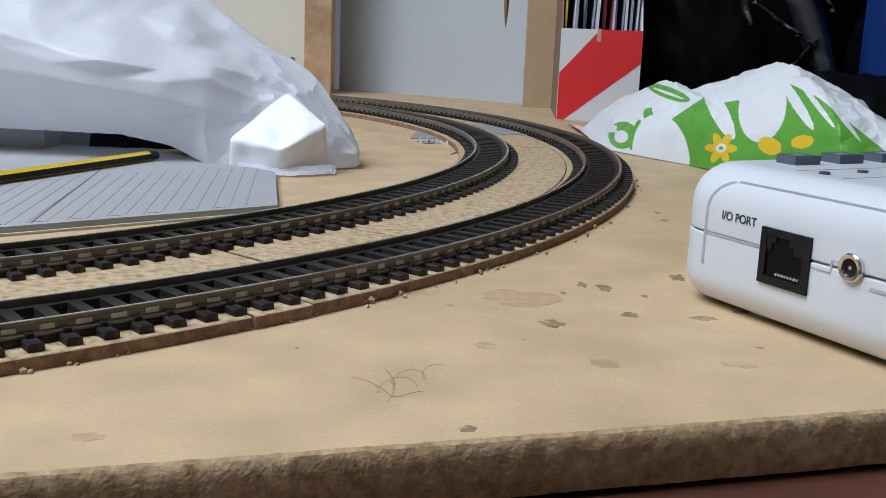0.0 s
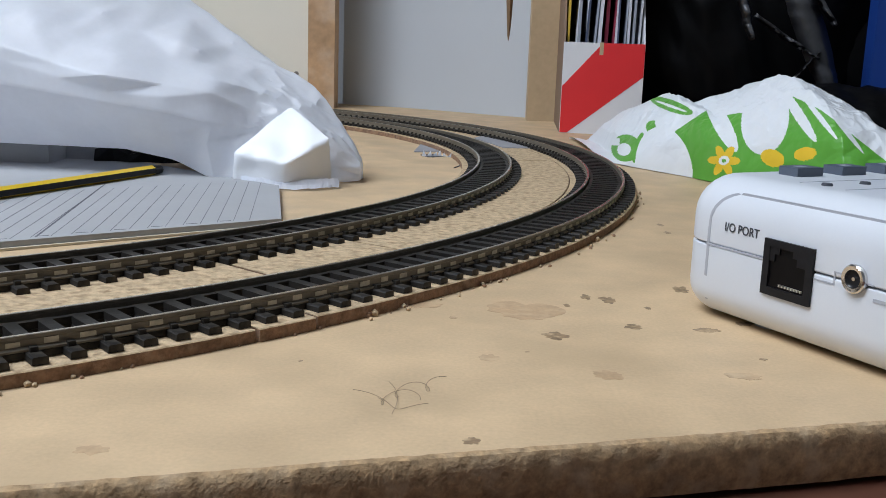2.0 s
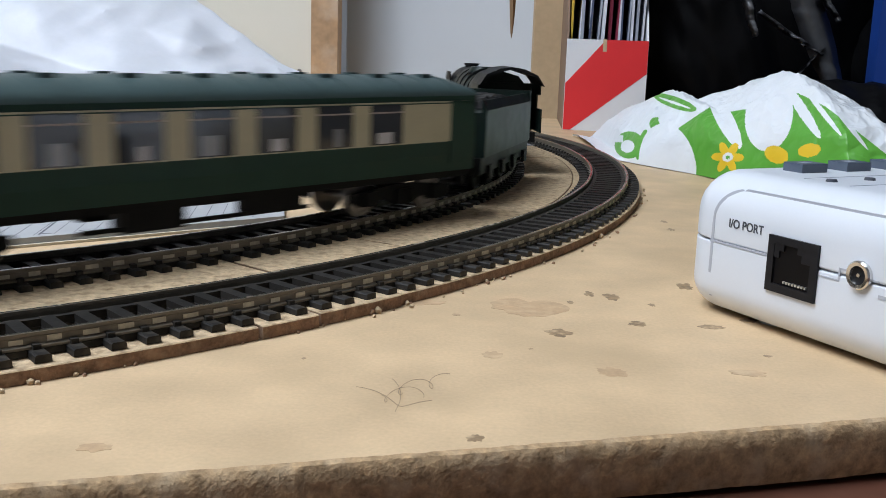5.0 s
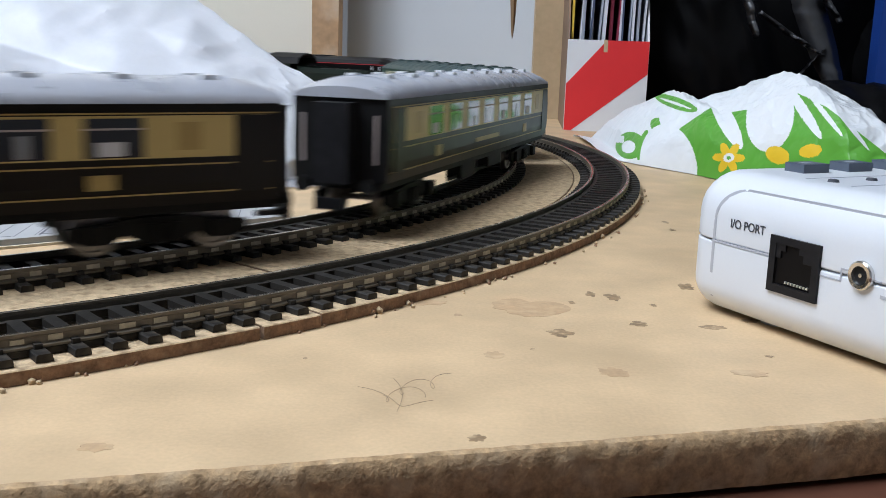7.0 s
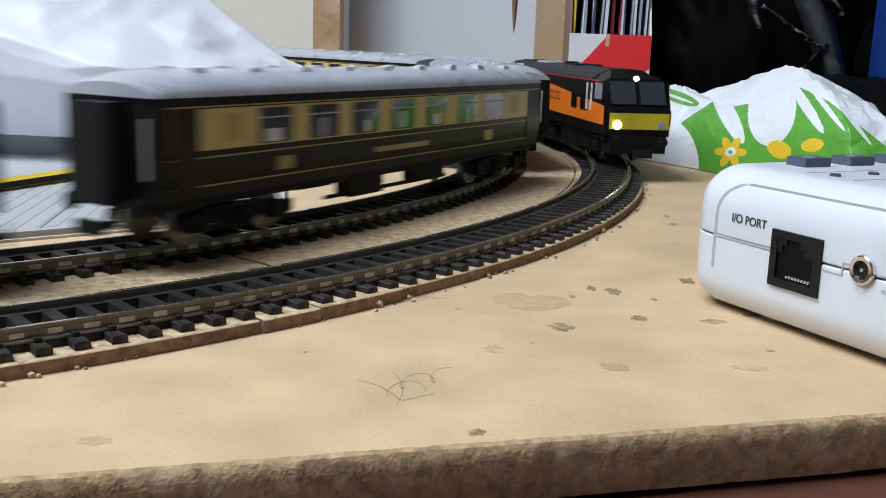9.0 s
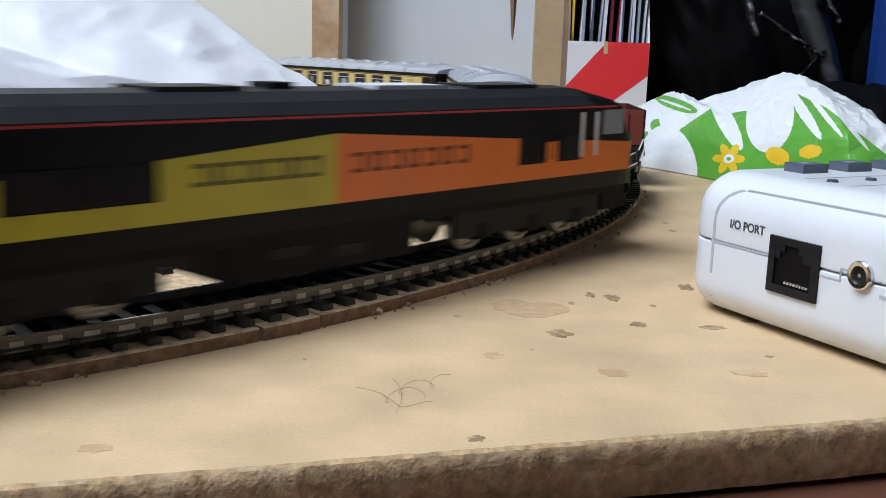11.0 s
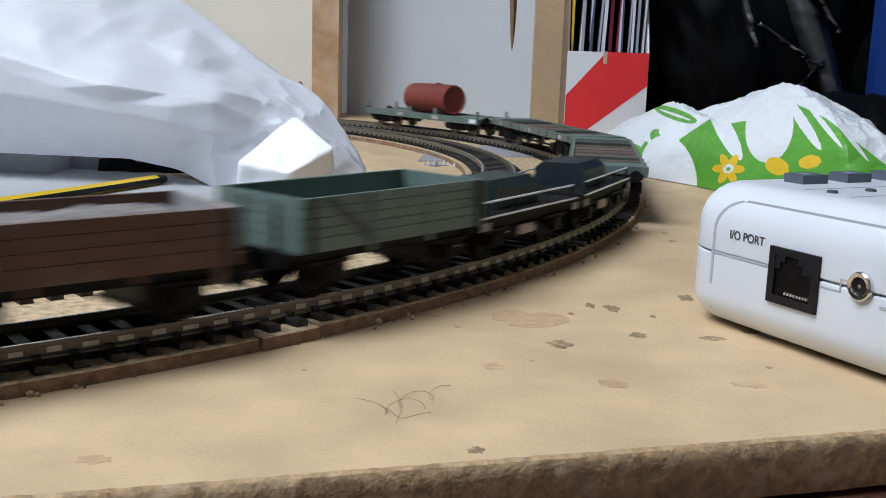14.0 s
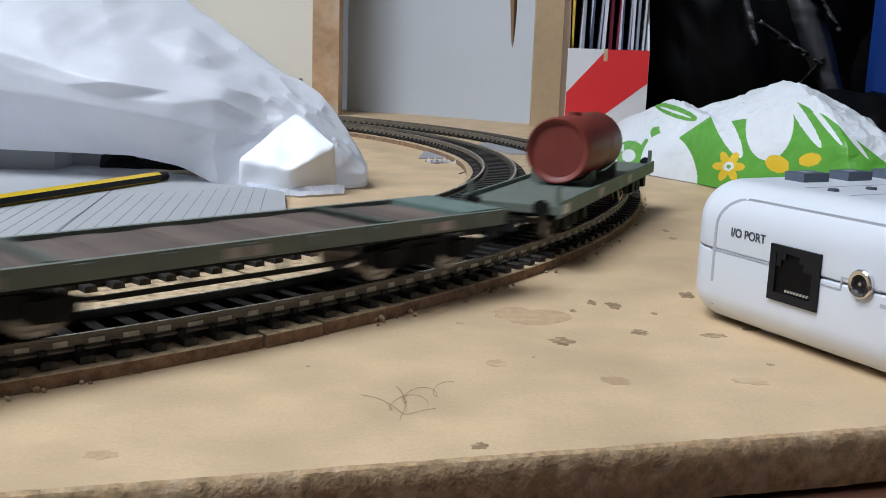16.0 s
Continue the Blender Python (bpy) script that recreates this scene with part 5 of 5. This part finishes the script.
def coach(style):
    """style: 'parlour', 'brake' or 'green'."""
    half = 117.0
    if style == "green":
        c = thing("passenger_coach", "green and ivory model coach with dark green roof", "model coach", "coaches of the passenger train")
        body_m, band_m, roof_m, up = M_GCOACH, M_GCREAM, M_GROOF, (25.0, 39.5)
    else:
        c = thing("passenger_coach", "umber and cream model parlour coach with silver-grey roof" if style == "parlour" else "umber and cream model brake coach with silver-grey roof", "model coach", "coaches of the passenger train")
        body_m, band_m, roof_m, up = M_UMBER, M_CREAMP if style == "parlour" else M_GCREAM, M_PROOF, (27.0, 38.2)
    bm = bmesh.new()
    prism(bm, [(-16.6, 14), (16.6, 14), (17.4, 20), (17.4, 30), (16.8, 41.5), (-16.8, 41.5), (-17.4, 30), (-17.4, 20)], -half, half)
    body = part("body", bm, body_m, c)
    bm = bmesh.new()
    prof = [(17.3 * math.cos(radians(a)), 41.3 + 6.8 * math.sin(radians(a))) for a in range(0, 181, 12)]
    rings = [[(x, y * k, 41.3 + (z - 41.3) * k2) for y, z in prof] for x, k, k2 in ((-half - 1.5, 0.97, 0.55), (-half + 6, 1, 0.9), (-half + 16, 1, 1), (half - 16, 1, 1), (half - 6, 1, 0.9), (half + 1.5, 0.97, 0.55))]
    loft(bm, rings)
    roof = part("roof", bm, roof_m, c, smooth=True)
    for i in range(17):
        x = -half + 14 + 13 * i
        bm = bmesh.new()
        loft(bm, [[(x, y * 1.004, z + 0.2) for y, z in prof], [(x + 0.7, y * 1.004, z + 0.2) for y, z in prof]])
        part("roof_rib", bm, roof_m, roof)
    for i in range(9):
        x = -half + 22 + 24 * i
        part("roof_vent", boxes((x, x + 5, 5, 8, 47.2, 48.6), (x, x + 5, -8, -5, 47.2, 48.6)), M_SILVER if style != "green" else roof_m, roof)
    for s in (1, -1):
        yy = sorted((s * 17.3, s * 17.62))
        y2 = sorted((s * 17.55, s * 17.75))
        y3 = sorted((s * 17.7, s * 17.9))
        part("cantrail_line", boxes((-half + 2, half - 2, *y2, 38.6, 39.0)), M_UMBERL if style != "green" else body_m, body)
        first = -half + (4 if style != "brake" else 62)
        panel = part("upper_panel", boxes((first, half - 4, *yy, *up)), band_m, c, "cream window band" if style != "green" else "ivory window band")
        n = 7 if style != "brake" else 5
        for i in range(n):
            if style == "brake":
                x = -half + 74 + 27.0 * i
            else:
                x = -half + 46 + 23.5 * i
            w = part("window", boxes((x - (7.6 if style != "brake" else 8.0), x + (7.6 if style != "brake" else 8.0), *y2, up[0] + 0.4, up[1] - 0.6)), M_GLASS, c)
            part("curtain", boxes((x - 4.5 + 2 * (i % 3), x + 2.5, *y3, up[0] + 0.8, up[0] + 4.5 + (i % 2) * 2)), M_CURTAIN if i % 2 == 0 else M_LIGHTGLASS, w)
            part("frame", boxes((x - 7.8, x + 7.8, *y3, up[1] - 3.6, up[1] - 3.1)), M_LETTER, w)
        for d in (1, -1):
            x = d * (half - 9)
            part("door", boxes((x - 5, x + 5, *y2, 17, up[1])), body_m if style == "green" else M_UMBER, c)
            if style != "green" and not (style == "brake" and d < 0):
                part("crest", boxes((d * (half - 27) - 3.4, d * (half - 27) + 3.4, *y2, 29, 36.5)), M_UMBERL, c)
        if style != "green":
            for z in (17.2, 24.9):
                part("lining", boxes((-half + 3, half - 3, *sorted((s * 17.4, s * 17.5)), z, z + 0.4)), M_UMBERL, body)
            part("coat_of_arms", boxes((-70, -63, *sorted((s * 17.4, s * 17.55)), 19, 23)), M_UMBERL, body)
            part("coat_of_arms", boxes((63, 70, *sorted((s * 17.4, s * 17.55)), 19, 23)), M_UMBERL, body)
            part("name_plate", boxes((-18, 18, *sorted((s * 17.4, s * 17.52)), 20.2, 22.0)), M_UMBERL, body)
        for z in (11, ):
            part("truss_bar", boxes((-40, 40, *sorted((s * 12, s * 13)), 6.0, 7.2)), M_DARK, c)
    for d in (1, -1):
        bm = boxes((*sorted((d * half, d * (half + 8))), -6, 6, 14, 40))
        part("gangway", bm, M_BLACK, c, "black corridor connector")
        part("end_panel", boxes((*sorted((d * (half + 0.02), d * (half + 0.5))), -16.9, 16.9, 14.2, 41.2)), M_LOCOBLK, c, "black coach end")
        buffers(c, d * half, 13.0)
        for s in (1, -1):
            part("end_handrail", boxes((*sorted((d * half, d * (half + 1.1))), s * 13 - 0.4, s * 13 + 0.4, 20, 36)), M_LETTER, c)
        bogie(c, d * 83, 34, 13.0, 2)
    part("underframe", boxes((-half, half, -15, 15, 11.5, 14)), M_DARK, c)
    part("battery_box", boxes((-28, -8, -14.5, -8, 5.5, 11.5), (-28, -8, 8, 14.5, 5.5, 11.5)), M_DARK, c)
    part("equipment_box", boxes((14, 36, -14, -9, 6.5, 11.5), (14, 36, 9, 14, 6.5, 11.5)), M_DARK, c)
    return c


def chassis(c, half, wb=23.0, dia=12.6, mtl=None):
    wheels = [wheelset(c, x, dia, mtl=M_DARK) for x in (-wb, wb)]
    bm = bmesh.new()
    for s in (1, -1):
        box(bm, -half, half, *sorted((s * 11, s * 12.4)), 9.8, 12.6)
        for x in (-wb, wb):
            slab(bm, [(x - 5.5, 9.8), (x - 2.4, 4.0), (x + 2.4, 4.0), (x + 5.5, 9.8)], *sorted((s * 11.6, s * 12.6)))
            box(bm, x - 2.2, x + 2.2, *sorted((s * 12.4, s * 14.2)), 4.6, 8.6)
            box(bm, x - 8, x + 8, *sorted((s * 12.4, s * 13.4)), 8.8, 9.8)
        slab(bm, [(-4, 9.8), (-16, 4.2), (-15, 3.4), (-2, 9)], *sorted((s * 13, s * 13.8)))
    box(bm, -half, half, -11, 11, 11.0, 12.6)
    part("chassis", bm, mtl or M_DARK, c, "black weathered underframe")
    part("brake_block", boxes((-wb + 7.4, -wb + 9.4, -10, 10, 3.5, 10), (wb - 9.4, wb - 7.4, -10, 10, 3.5, 10)), M_BLACK, c)
    for d in (1, -1):
        buffers(c, d * half, 11.6, 11.0)
    return wheels


def open_wagon(name, label, side_m, end_m, in_m, height, stripe=None, bars=False, load=False, planks=5):
    c = thing(name, label, "model wagon", "wagons of the goods train")
    half, w = 34.2, 15.6
    z0, z1 = 12.6, 12.6 + height
    wheels = chassis(c, half - 1)
    part("floor", boxes((-half, half, -w, w, z0, z0 + 1.0)), in_m, c)
    ph = (height - 0.2) / planks
    for s in (1, -1):
        side = part("side", boxes((-half, half, *sorted((s * (w - 1.3), s * (w - 0.9))), z0 + 1.0, z1 - 0.2)), side_m, c)
        for k in range(planks):
            za = z0 + 1.0 + k * (height - 1.0) / planks
            zb = za + (height - 1.0) / planks - 0.14
            part("plank", boxes((-half, half, *sorted((s * (w - 0.89), s * w)), za, zb)), side_m, side)
        for x in (-half + 3, -11, 11, half - 3):
            part("stanchion", boxes((x - 0.7, x + 0.7, *sorted((s * w, s * (w + 0.6))), z0 - 1.5, z1 - 0.4)), side_m if x in (-11, 11) else M_DARK if not bars else side_m, side)
        yl = sorted((s * (w + 0.02), s * (w + 0.12)))
        if stripe:
            bm = bmesh.new()
            d = 1 if s > 0 else -1
            slab(bm, [(-8, z0 + 1), (-12.5, z0 + 1), (-28, z1 - 0.5), (-23.5, z1 - 0.5)] if stripe is M_STRIPE else [(8, z0 + 1), (12.5, z0 + 1), (28, z1 - 0.5), (23.5, z1 - 0.5)], *yl)
            part("diagonal_stripe", bm, stripe, side)
        if bars:
            bm = bmesh.new()
            rng = random.Random(2)
            for xa, zz, hh in [(-26 + 7.2 * i, z0 + height * 0.62 + 0.5 * i * (1 if i < 4 else -1), 4.6) for i in range(8)]:
                box(bm, xa, xa + 5.2, *yl, zz, zz + 1.2)
                box(bm, xa, xa + 5.2, *yl, zz + hh - 1.2, zz + hh)
                box(bm, xa + rng.uniform(0, 3), xa + 4.6, *yl, zz + 1.2, zz + hh - 1.2)
            for xa, xb, zz in ((-30, -10, 4.2), (8, 30, 5.4), (8, 26, 2.8), (-30, -16, 1.6)):
                box(bm, xa, xb, *yl, z0 + zz, z0 + zz + 1.3)
            part("lettering", bm, M_LETTER, side)
    for d in (1, -1):
        end = part("end", boxes((*sorted((d * (half - 1.3), d * (half - 0.9))), -w + 1.4, w - 1.4, z0 + 1, z1 - 0.2)), end_m, c)
        for k in range(planks):
            za = z0 + 1.0 + k * (height - 1.0) / planks
            part("plank", boxes((*sorted((d * (half - 0.89), d * (half + 0.02))), -w + 0.9, w - 0.9, za, za + (height - 1.0) / planks - 0.14)), end_m, end)
        for y in (-6, 6):
            part("end_post", boxes((*sorted((d * half, d * (half + 0.9))), y - 1, y + 1, z0 - 1, z1 - 1)), end_m, end)
    if load:
        part("stone_load", coal_load(-half + 1.5, half - 1.5, w - 1.5, z1 - 4.5, z1 - 0.6), M_LOAD, c, "grey stone load")
        for x in (-half + 5, half - 5):
            for s in (1, -1):
                part("hopper_brace", boxes((x - 1, x + 1, *sorted((s * w, s * (w + 0.8))), 8, z1 - 6)), side_m, c)
    return c, wheels


def match_wagon(label, load_m, deck_m, half=33.0, box_len=28.0):
    c = thing("flat_wagon", label, "model wagon", "wagons of the goods train")
    wheels = chassis(c, half - 1, 20.0)
    deck = part("deck", boxes((-half, half, -15, 15, 12.6, 14.2)), deck_m, c)
    for s in (1, -1):
        part("edge_rail", boxes((-half + 2, half - 2, *sorted((s * 15, s * 15.5)), 13.8, 14.3)), M_SILVER, c, "bright edge rail")
        part("upper_rail", mk(cyl, (-half + 4, s * 14.4, 18.4), (half - 4, s * 14.4, 18.4), 0.35, 8), M_SILVER, c)
        for x in (-half + 4, -half / 3, half / 3, half - 4):
            part("rail_post", boxes((x - 0.4, x + 0.4, *sorted((s * 14.1, s * 14.7)), 14.2, 18.4)), M_DARK, c)
        part("axle_guard", boxes((-5, 5, *sorted((s * 12.5, s * 13.4)), 6, 9)), M_LETTER, c)
    for d in (1, -1):
        for s in (1, -1):
            part("end_plate", boxes((*sorted((d * (half - 5), d * (half - 1))), *sorted((s * 15.0, s * 15.6)), 10.4, 12.6)), M_PALE, c, "pale end plate")
    bm = bmesh.new()
    prism(bm, [(-9.5, 14.2), (9.5, 14.2), (9.5, 20.4), (6.5, 22.8), (-6.5, 22.8), (-9.5, 20.4)], -box_len / 2, box_len / 2)
    soften(bm, 0.5, 1)
    part("box_load", bm, load_m, c, "dark ridge-topped box load")
    return c, wheels


def bogie_flat(label, half=84.0):
    c = thing("bogie_flat_wagon", label, "model wagon", "wagons of the goods train")
    for s in (1, -1):
        part("side_sill", boxes((-half, half, *sorted((s * 15.0, s * 16.6)), 12.2, 16.4)), M_FLATG, c, "grey-green side sill")
        bm = bmesh.new()
        yt = sorted((s * 11.6, s * 12.4))
        slab(bm, [(-34, 6.4), (34, 6.4), (33.6, 7.5), (-33.6, 7.5)], *yt)
        for e in (-1, 1):
            slab(bm, [(e * 34, 6.4), (e * 52, 11.2), (e * 49, 11.2), (e * 33.6, 7.5)], *yt)
            slab(bm, [(e * 12, 7.5), (e * 13.4, 7.5), (e * 13.4, 11.2), (e * 12, 11.2)], *yt)
        part("truss_frame", bm, M_DARK, c)
        for x in (-60, 0, 60):
            part("data_panel", boxes((x - 5, x + 5, *sorted((s * 16.6, s * 16.8)), 12.8, 15.2)), M_LETTER, c)
        for i in range(9):
            x = -half + 10 + (half * 2 - 20) / 8 * i
            part("stake_pocket", boxes((x - 1.2, x + 1.2, *sorted((s * 16.6, s * 17.5)), 12.4, 15.9)), M_FLATG, c)
    for i in range(14):
        x = -half + 16 + (2 * half - 32) / 14 * i
        part("deck_plank", boxes((x + 0.15, x + (2 * half - 32) / 14 - 0.15, -15, 15, 13.6, 15.2 + 0.25 * (i % 2))), M_DECK, c)
    part("underdeck", boxes((-half + 1, half - 1, -15, 15, 11.2, 13.5)), M_DARK, c)
    for d in (1, -1):
        part("end_platform", boxes((*sorted((d * (half - 16), d * half)), -15, 15, 13.5, 16.7)), M_SAGE, c, "sage green end platform")
        for i in (0.25, -0.25):
            part("cross_bearer", boxes((d * half * abs(i) * 2 - 1.5, d * half * abs(i) * 2 + 1.5, -15, 15, 15.5, 16.7)), M_FLATG, c)
        buffers(c, d * half, 13.0)
        bogie(c, d * 58, 26, 12.0, 2)
    return c


def boiler_wagon():
    c = thing("boiler_wagon", "grey-green flat wagon carrying a red-oxide cylindrical boiler", "model wagon", "wagons of the goods train")
    half = 80.0
    part("deck", boxes((-half, half, -15.5, 15.5, 10.6, 13.2)), M_FLATG, c)
    for s in (1, -1):
        part("side_sill", boxes((-half, half, *sorted((s * 15.5, s * 16.4)), 9.4, 14.6)), M_SAGE, c)
        for x in (-half + 3, half - 3):
            part("stake", boxes((x - 1, x + 1, *sorted((s * 14, s * 15.4)), 13.2, 19.5)), M_FLATG, c)
        for x in (-26, 24, 73):
            part("data_panel", boxes((x - 4, x + 4, *sorted((s * 16.4, s * 16.6)), 10.4, 13.4)), M_LETTER if x < 70 else M_FILEW, c)
    bm = bmesh.new()
    n = 40
    rings = []
    for x, rr in ((-27, 0.02), (-27, 9.8), (-28.2, 10.8), (-28.4, 11.7), (-26.5, 12.3), (26.5, 12.3), (28.4, 11.7), (28.2, 10.8), (27, 9.8), (27, 0.02)):
        rings.append([(x, rr * math.cos(2 * math.pi * i / n), 26.0 + rr * math.sin(2 * math.pi * i / n)) for i in range(n)])
    loft(bm, rings, cap=False)
    boil = part("boiler", bm, M_BOILER, c, "red-oxide steel boiler drum", smooth=True)
    part("weld_seam", mk(cyl, (-8.4, 0, 26.0), (-7.6, 0, 26.0), 12.42, 40), M_BOILER, boil, smooth=True)
    part("manhole", mk(cyl, (6, 0, 37.8), (6, 0, 39.4), 2.6, 16), M_BOILER, boil, smooth=True)
    for x in (-20, 16):
        bm = bmesh.new()
        prism(bm, [(-12, 13.2), (12, 13.2), (12, 19), (8, 15.2), (0, 13.6), (-8, 15.2), (-12, 19)], x, x + 4)
        part("cradle", bm, M_FLATG, c)
    for d in (1, -1):
        buffers(c, d * half, 13.0)
        bogie(c, d * 54, 24, 12.0, 2)
    return c


# ---- build ----
room()
table()
baseboard()
underlay()
white_bag()
drawing_card()
pencil()
under_bag_clutter()
grey_cards()
board_marks()
controller()
shopping_bag()
magazine_file()
background()

# passenger train on the inner track: degrees of the bend that each vehicle's middle lies behind the engine's
loco_a, loco_wheels, loco_rods = steam_loco()
PASSENGER = [(loco_a, 0.0, 62.0), (tender(), 21.3, 24.0), (coach("green"), 47.0, 83.0), (coach("parlour"), 83.5, 83.0)]
PASSENGER += [(coach("parlour"), 120.7, 83.0), (coach("parlour"), 158.0, 83.0), (coach("brake"), 195.2, 83.0)]

# goods train on the outer track
GOODS, SPIN = [(diesel_loco(), 0.0, 83.0)], []
for deg, made in (
    (20.9, match_wagon("black flat wagon with a dark green box load", M_DKGREEN, M_DARK)),
    (29.4, match_wagon("black flat wagon with a dark green box load", M_DKGREEN, M_DARK)),
    (39.5, open_wagon("open_wagon", "maroon plank-sided open wagon with faded white lettering", M_MAROON, M_MAROON_LIT, M_MAROON, 19.0, bars=True, planks=7)),
    (50.1, open_wagon("open_wagon", "sage grey open wagon with a pale diagonal stripe", M_SAGE, M_SAGE, M_SAGE, 13.2, stripe=M_STRIPE)),
    (60.1, open_wagon("open_wagon", "bright bauxite-red open wagon with a pale diagonal stripe", M_ORANGE, M_ORANGE, M_ORANGE, 13.2, stripe=M_STRIPE)),
    (70.6, open_wagon("hopper_wagon", "rusty weathered hopper wagon loaded with grey stone", M_RUST, M_PALE, M_RUST, 12.8, load=True, planks=4)),
    (80.2, open_wagon("hopper_wagon", "rusty weathered hopper wagon loaded with grey stone", M_RUST, M_PALE, M_RUST, 12.8, load=True, planks=4)),
    (90.2, open_wagon("open_wagon", "sage grey open wagon with a dark diagonal stripe", M_SAGE, M_SAGE, M_SAGE, 13.2, stripe=M_STRIPED)),
    (98.0, match_wagon("black flat wagon with a dark green box load", M_DKGREEN, M_DARK)),
    (106.4, match_wagon("black flat wagon with a dark blue box load", M_NAVY, M_DARK)),
):
    GOODS.append((made[0], deg, 22.0))
    SPIN += [(w, 6.3) for w in made[1]]
GOODS += [(bogie_flat("grey-green bogie flat wagon with brown plank deck"), 122.4, 58.0), (bogie_flat("grey-green bogie flat wagon with brown plank deck", 86.5), 143.8, 58.0), (boiler_wagon(), 167.4, 54.0)]

# pieces of the tracks last
SLEEPER = sleeper_mesh()
for rad, lab in ((R_OUT, "nickel silver model track on black plastic sleepers, outer oval"), (R_IN, "nickel silver model track on black plastic sleepers, inner oval")):
    sleepers(track(rad, lab), rad, SLEEPER)


# ---- what moves ----
# seconds and degrees round the bend of each engine's middle
RUN_A = [(-1.0, -197.0), (0.0, -163.0), (3.0, -59.0), (3.2, -52.0), (3.5, -41.0), (3.7, -34.5), (5.8, 31.0), (6.2, 42.7), (6.5, 51.2), (7.0, 65.7), (7.5, 80.6), (8.0, 95.6), (8.7, 118.7), (10.8, 190.0), (11.5, 217.0), (12.0, 236.0), (12.5, 255.0), (16.0, 385.0), (17.0, 423.0)]
RUN_B = [(-1.0, 262.0), (0.0, 237.0), (8.5, 21.7), (10.8, -36.2), (11.5, -55.7), (12.0, -68.5), (12.5, -84.0), (13.0, -98.6), (13.5, -114.2), (14.0, -129.9), (14.5, -144.4), (15.3, -168.2), (16.0, -189.0), (17.0, -219.0)]


def run_at(rows, t):
    """Degrees at t, with the speed eased from row to row."""
    ts, ds = [r[0] for r in rows], [r[1] for r in rows]
    return sum(w * float(np.interp(t + d, ts, ds)) for d, w in ((-0.2, 0.15), (-0.1, 0.2), (0.0, 0.3), (0.1, 0.2), (0.2, 0.15)))


def vehicle_pose(rad, deg, pivot, forward):
    """The pose of a vehicle whose two pivots both lie on the track."""
    s = radians(deg) * rad
    u0, v0, _ = oval(rad, s - forward * pivot)
    u1, v1, _ = oval(rad, s + forward * pivot)
    a, b = on_board(u0, v0, RAIL_TOP + 0.02), on_board(u1, v1, RAIL_TOP + 0.02)
    mid, d = (a + b) / 2, b - a
    return Matrix.Translation(mid * MM) @ pose(0, 0, 0, 0, 0, math.degrees(math.atan2(d.y, d.x)))


def motions():
    steps = [i * 0.1 for i in range(161)]
    for ob, back, pivot in PASSENGER:
        walk(ob, [(t, vehicle_pose(R_IN, run_at(RUN_A, t) - back, pivot, 1)) for t in steps])
    for ob, back, pivot in GOODS:
        walk(ob, [(t, vehicle_pose(R_OUT, run_at(RUN_B, t) + back, pivot, -1)) for t in steps])
    # driving wheels and rods
    ticks = [i / 30 for i in range(481)]
    turn = [math.degrees(radians(run_at(RUN_A, t)) * R_IN / 13.0) for t in ticks]
    for w in loco_wheels:
        at = w.location.copy()
        walk(w, [(t, Matrix.Translation(at) @ pose(0, 0, 0, 0, a, 0)) for t, a in zip(ticks, turn)])
    run = [math.degrees(-radians(run_at(RUN_B, t)) * R_OUT / 6.3) for t in ticks]
    for w, _ in SPIN:
        at = w.location.copy()
        walk(w, [(t, Matrix.Translation(at) @ pose(0, 0, 0, 0, a, 0)) for t, a in zip(ticks, run)])
    for s, rod in loco_rods:
        rows = []
        for t, a in zip(ticks, turn):
            q = radians(a + (90 if s > 0 else 0))
            rows.append((t, Matrix.Translation((4.5 * MM * math.cos(q), 0, (13.0 - 4.5 * math.sin(q)) * MM))))
        walk(rod, rows)


motions()
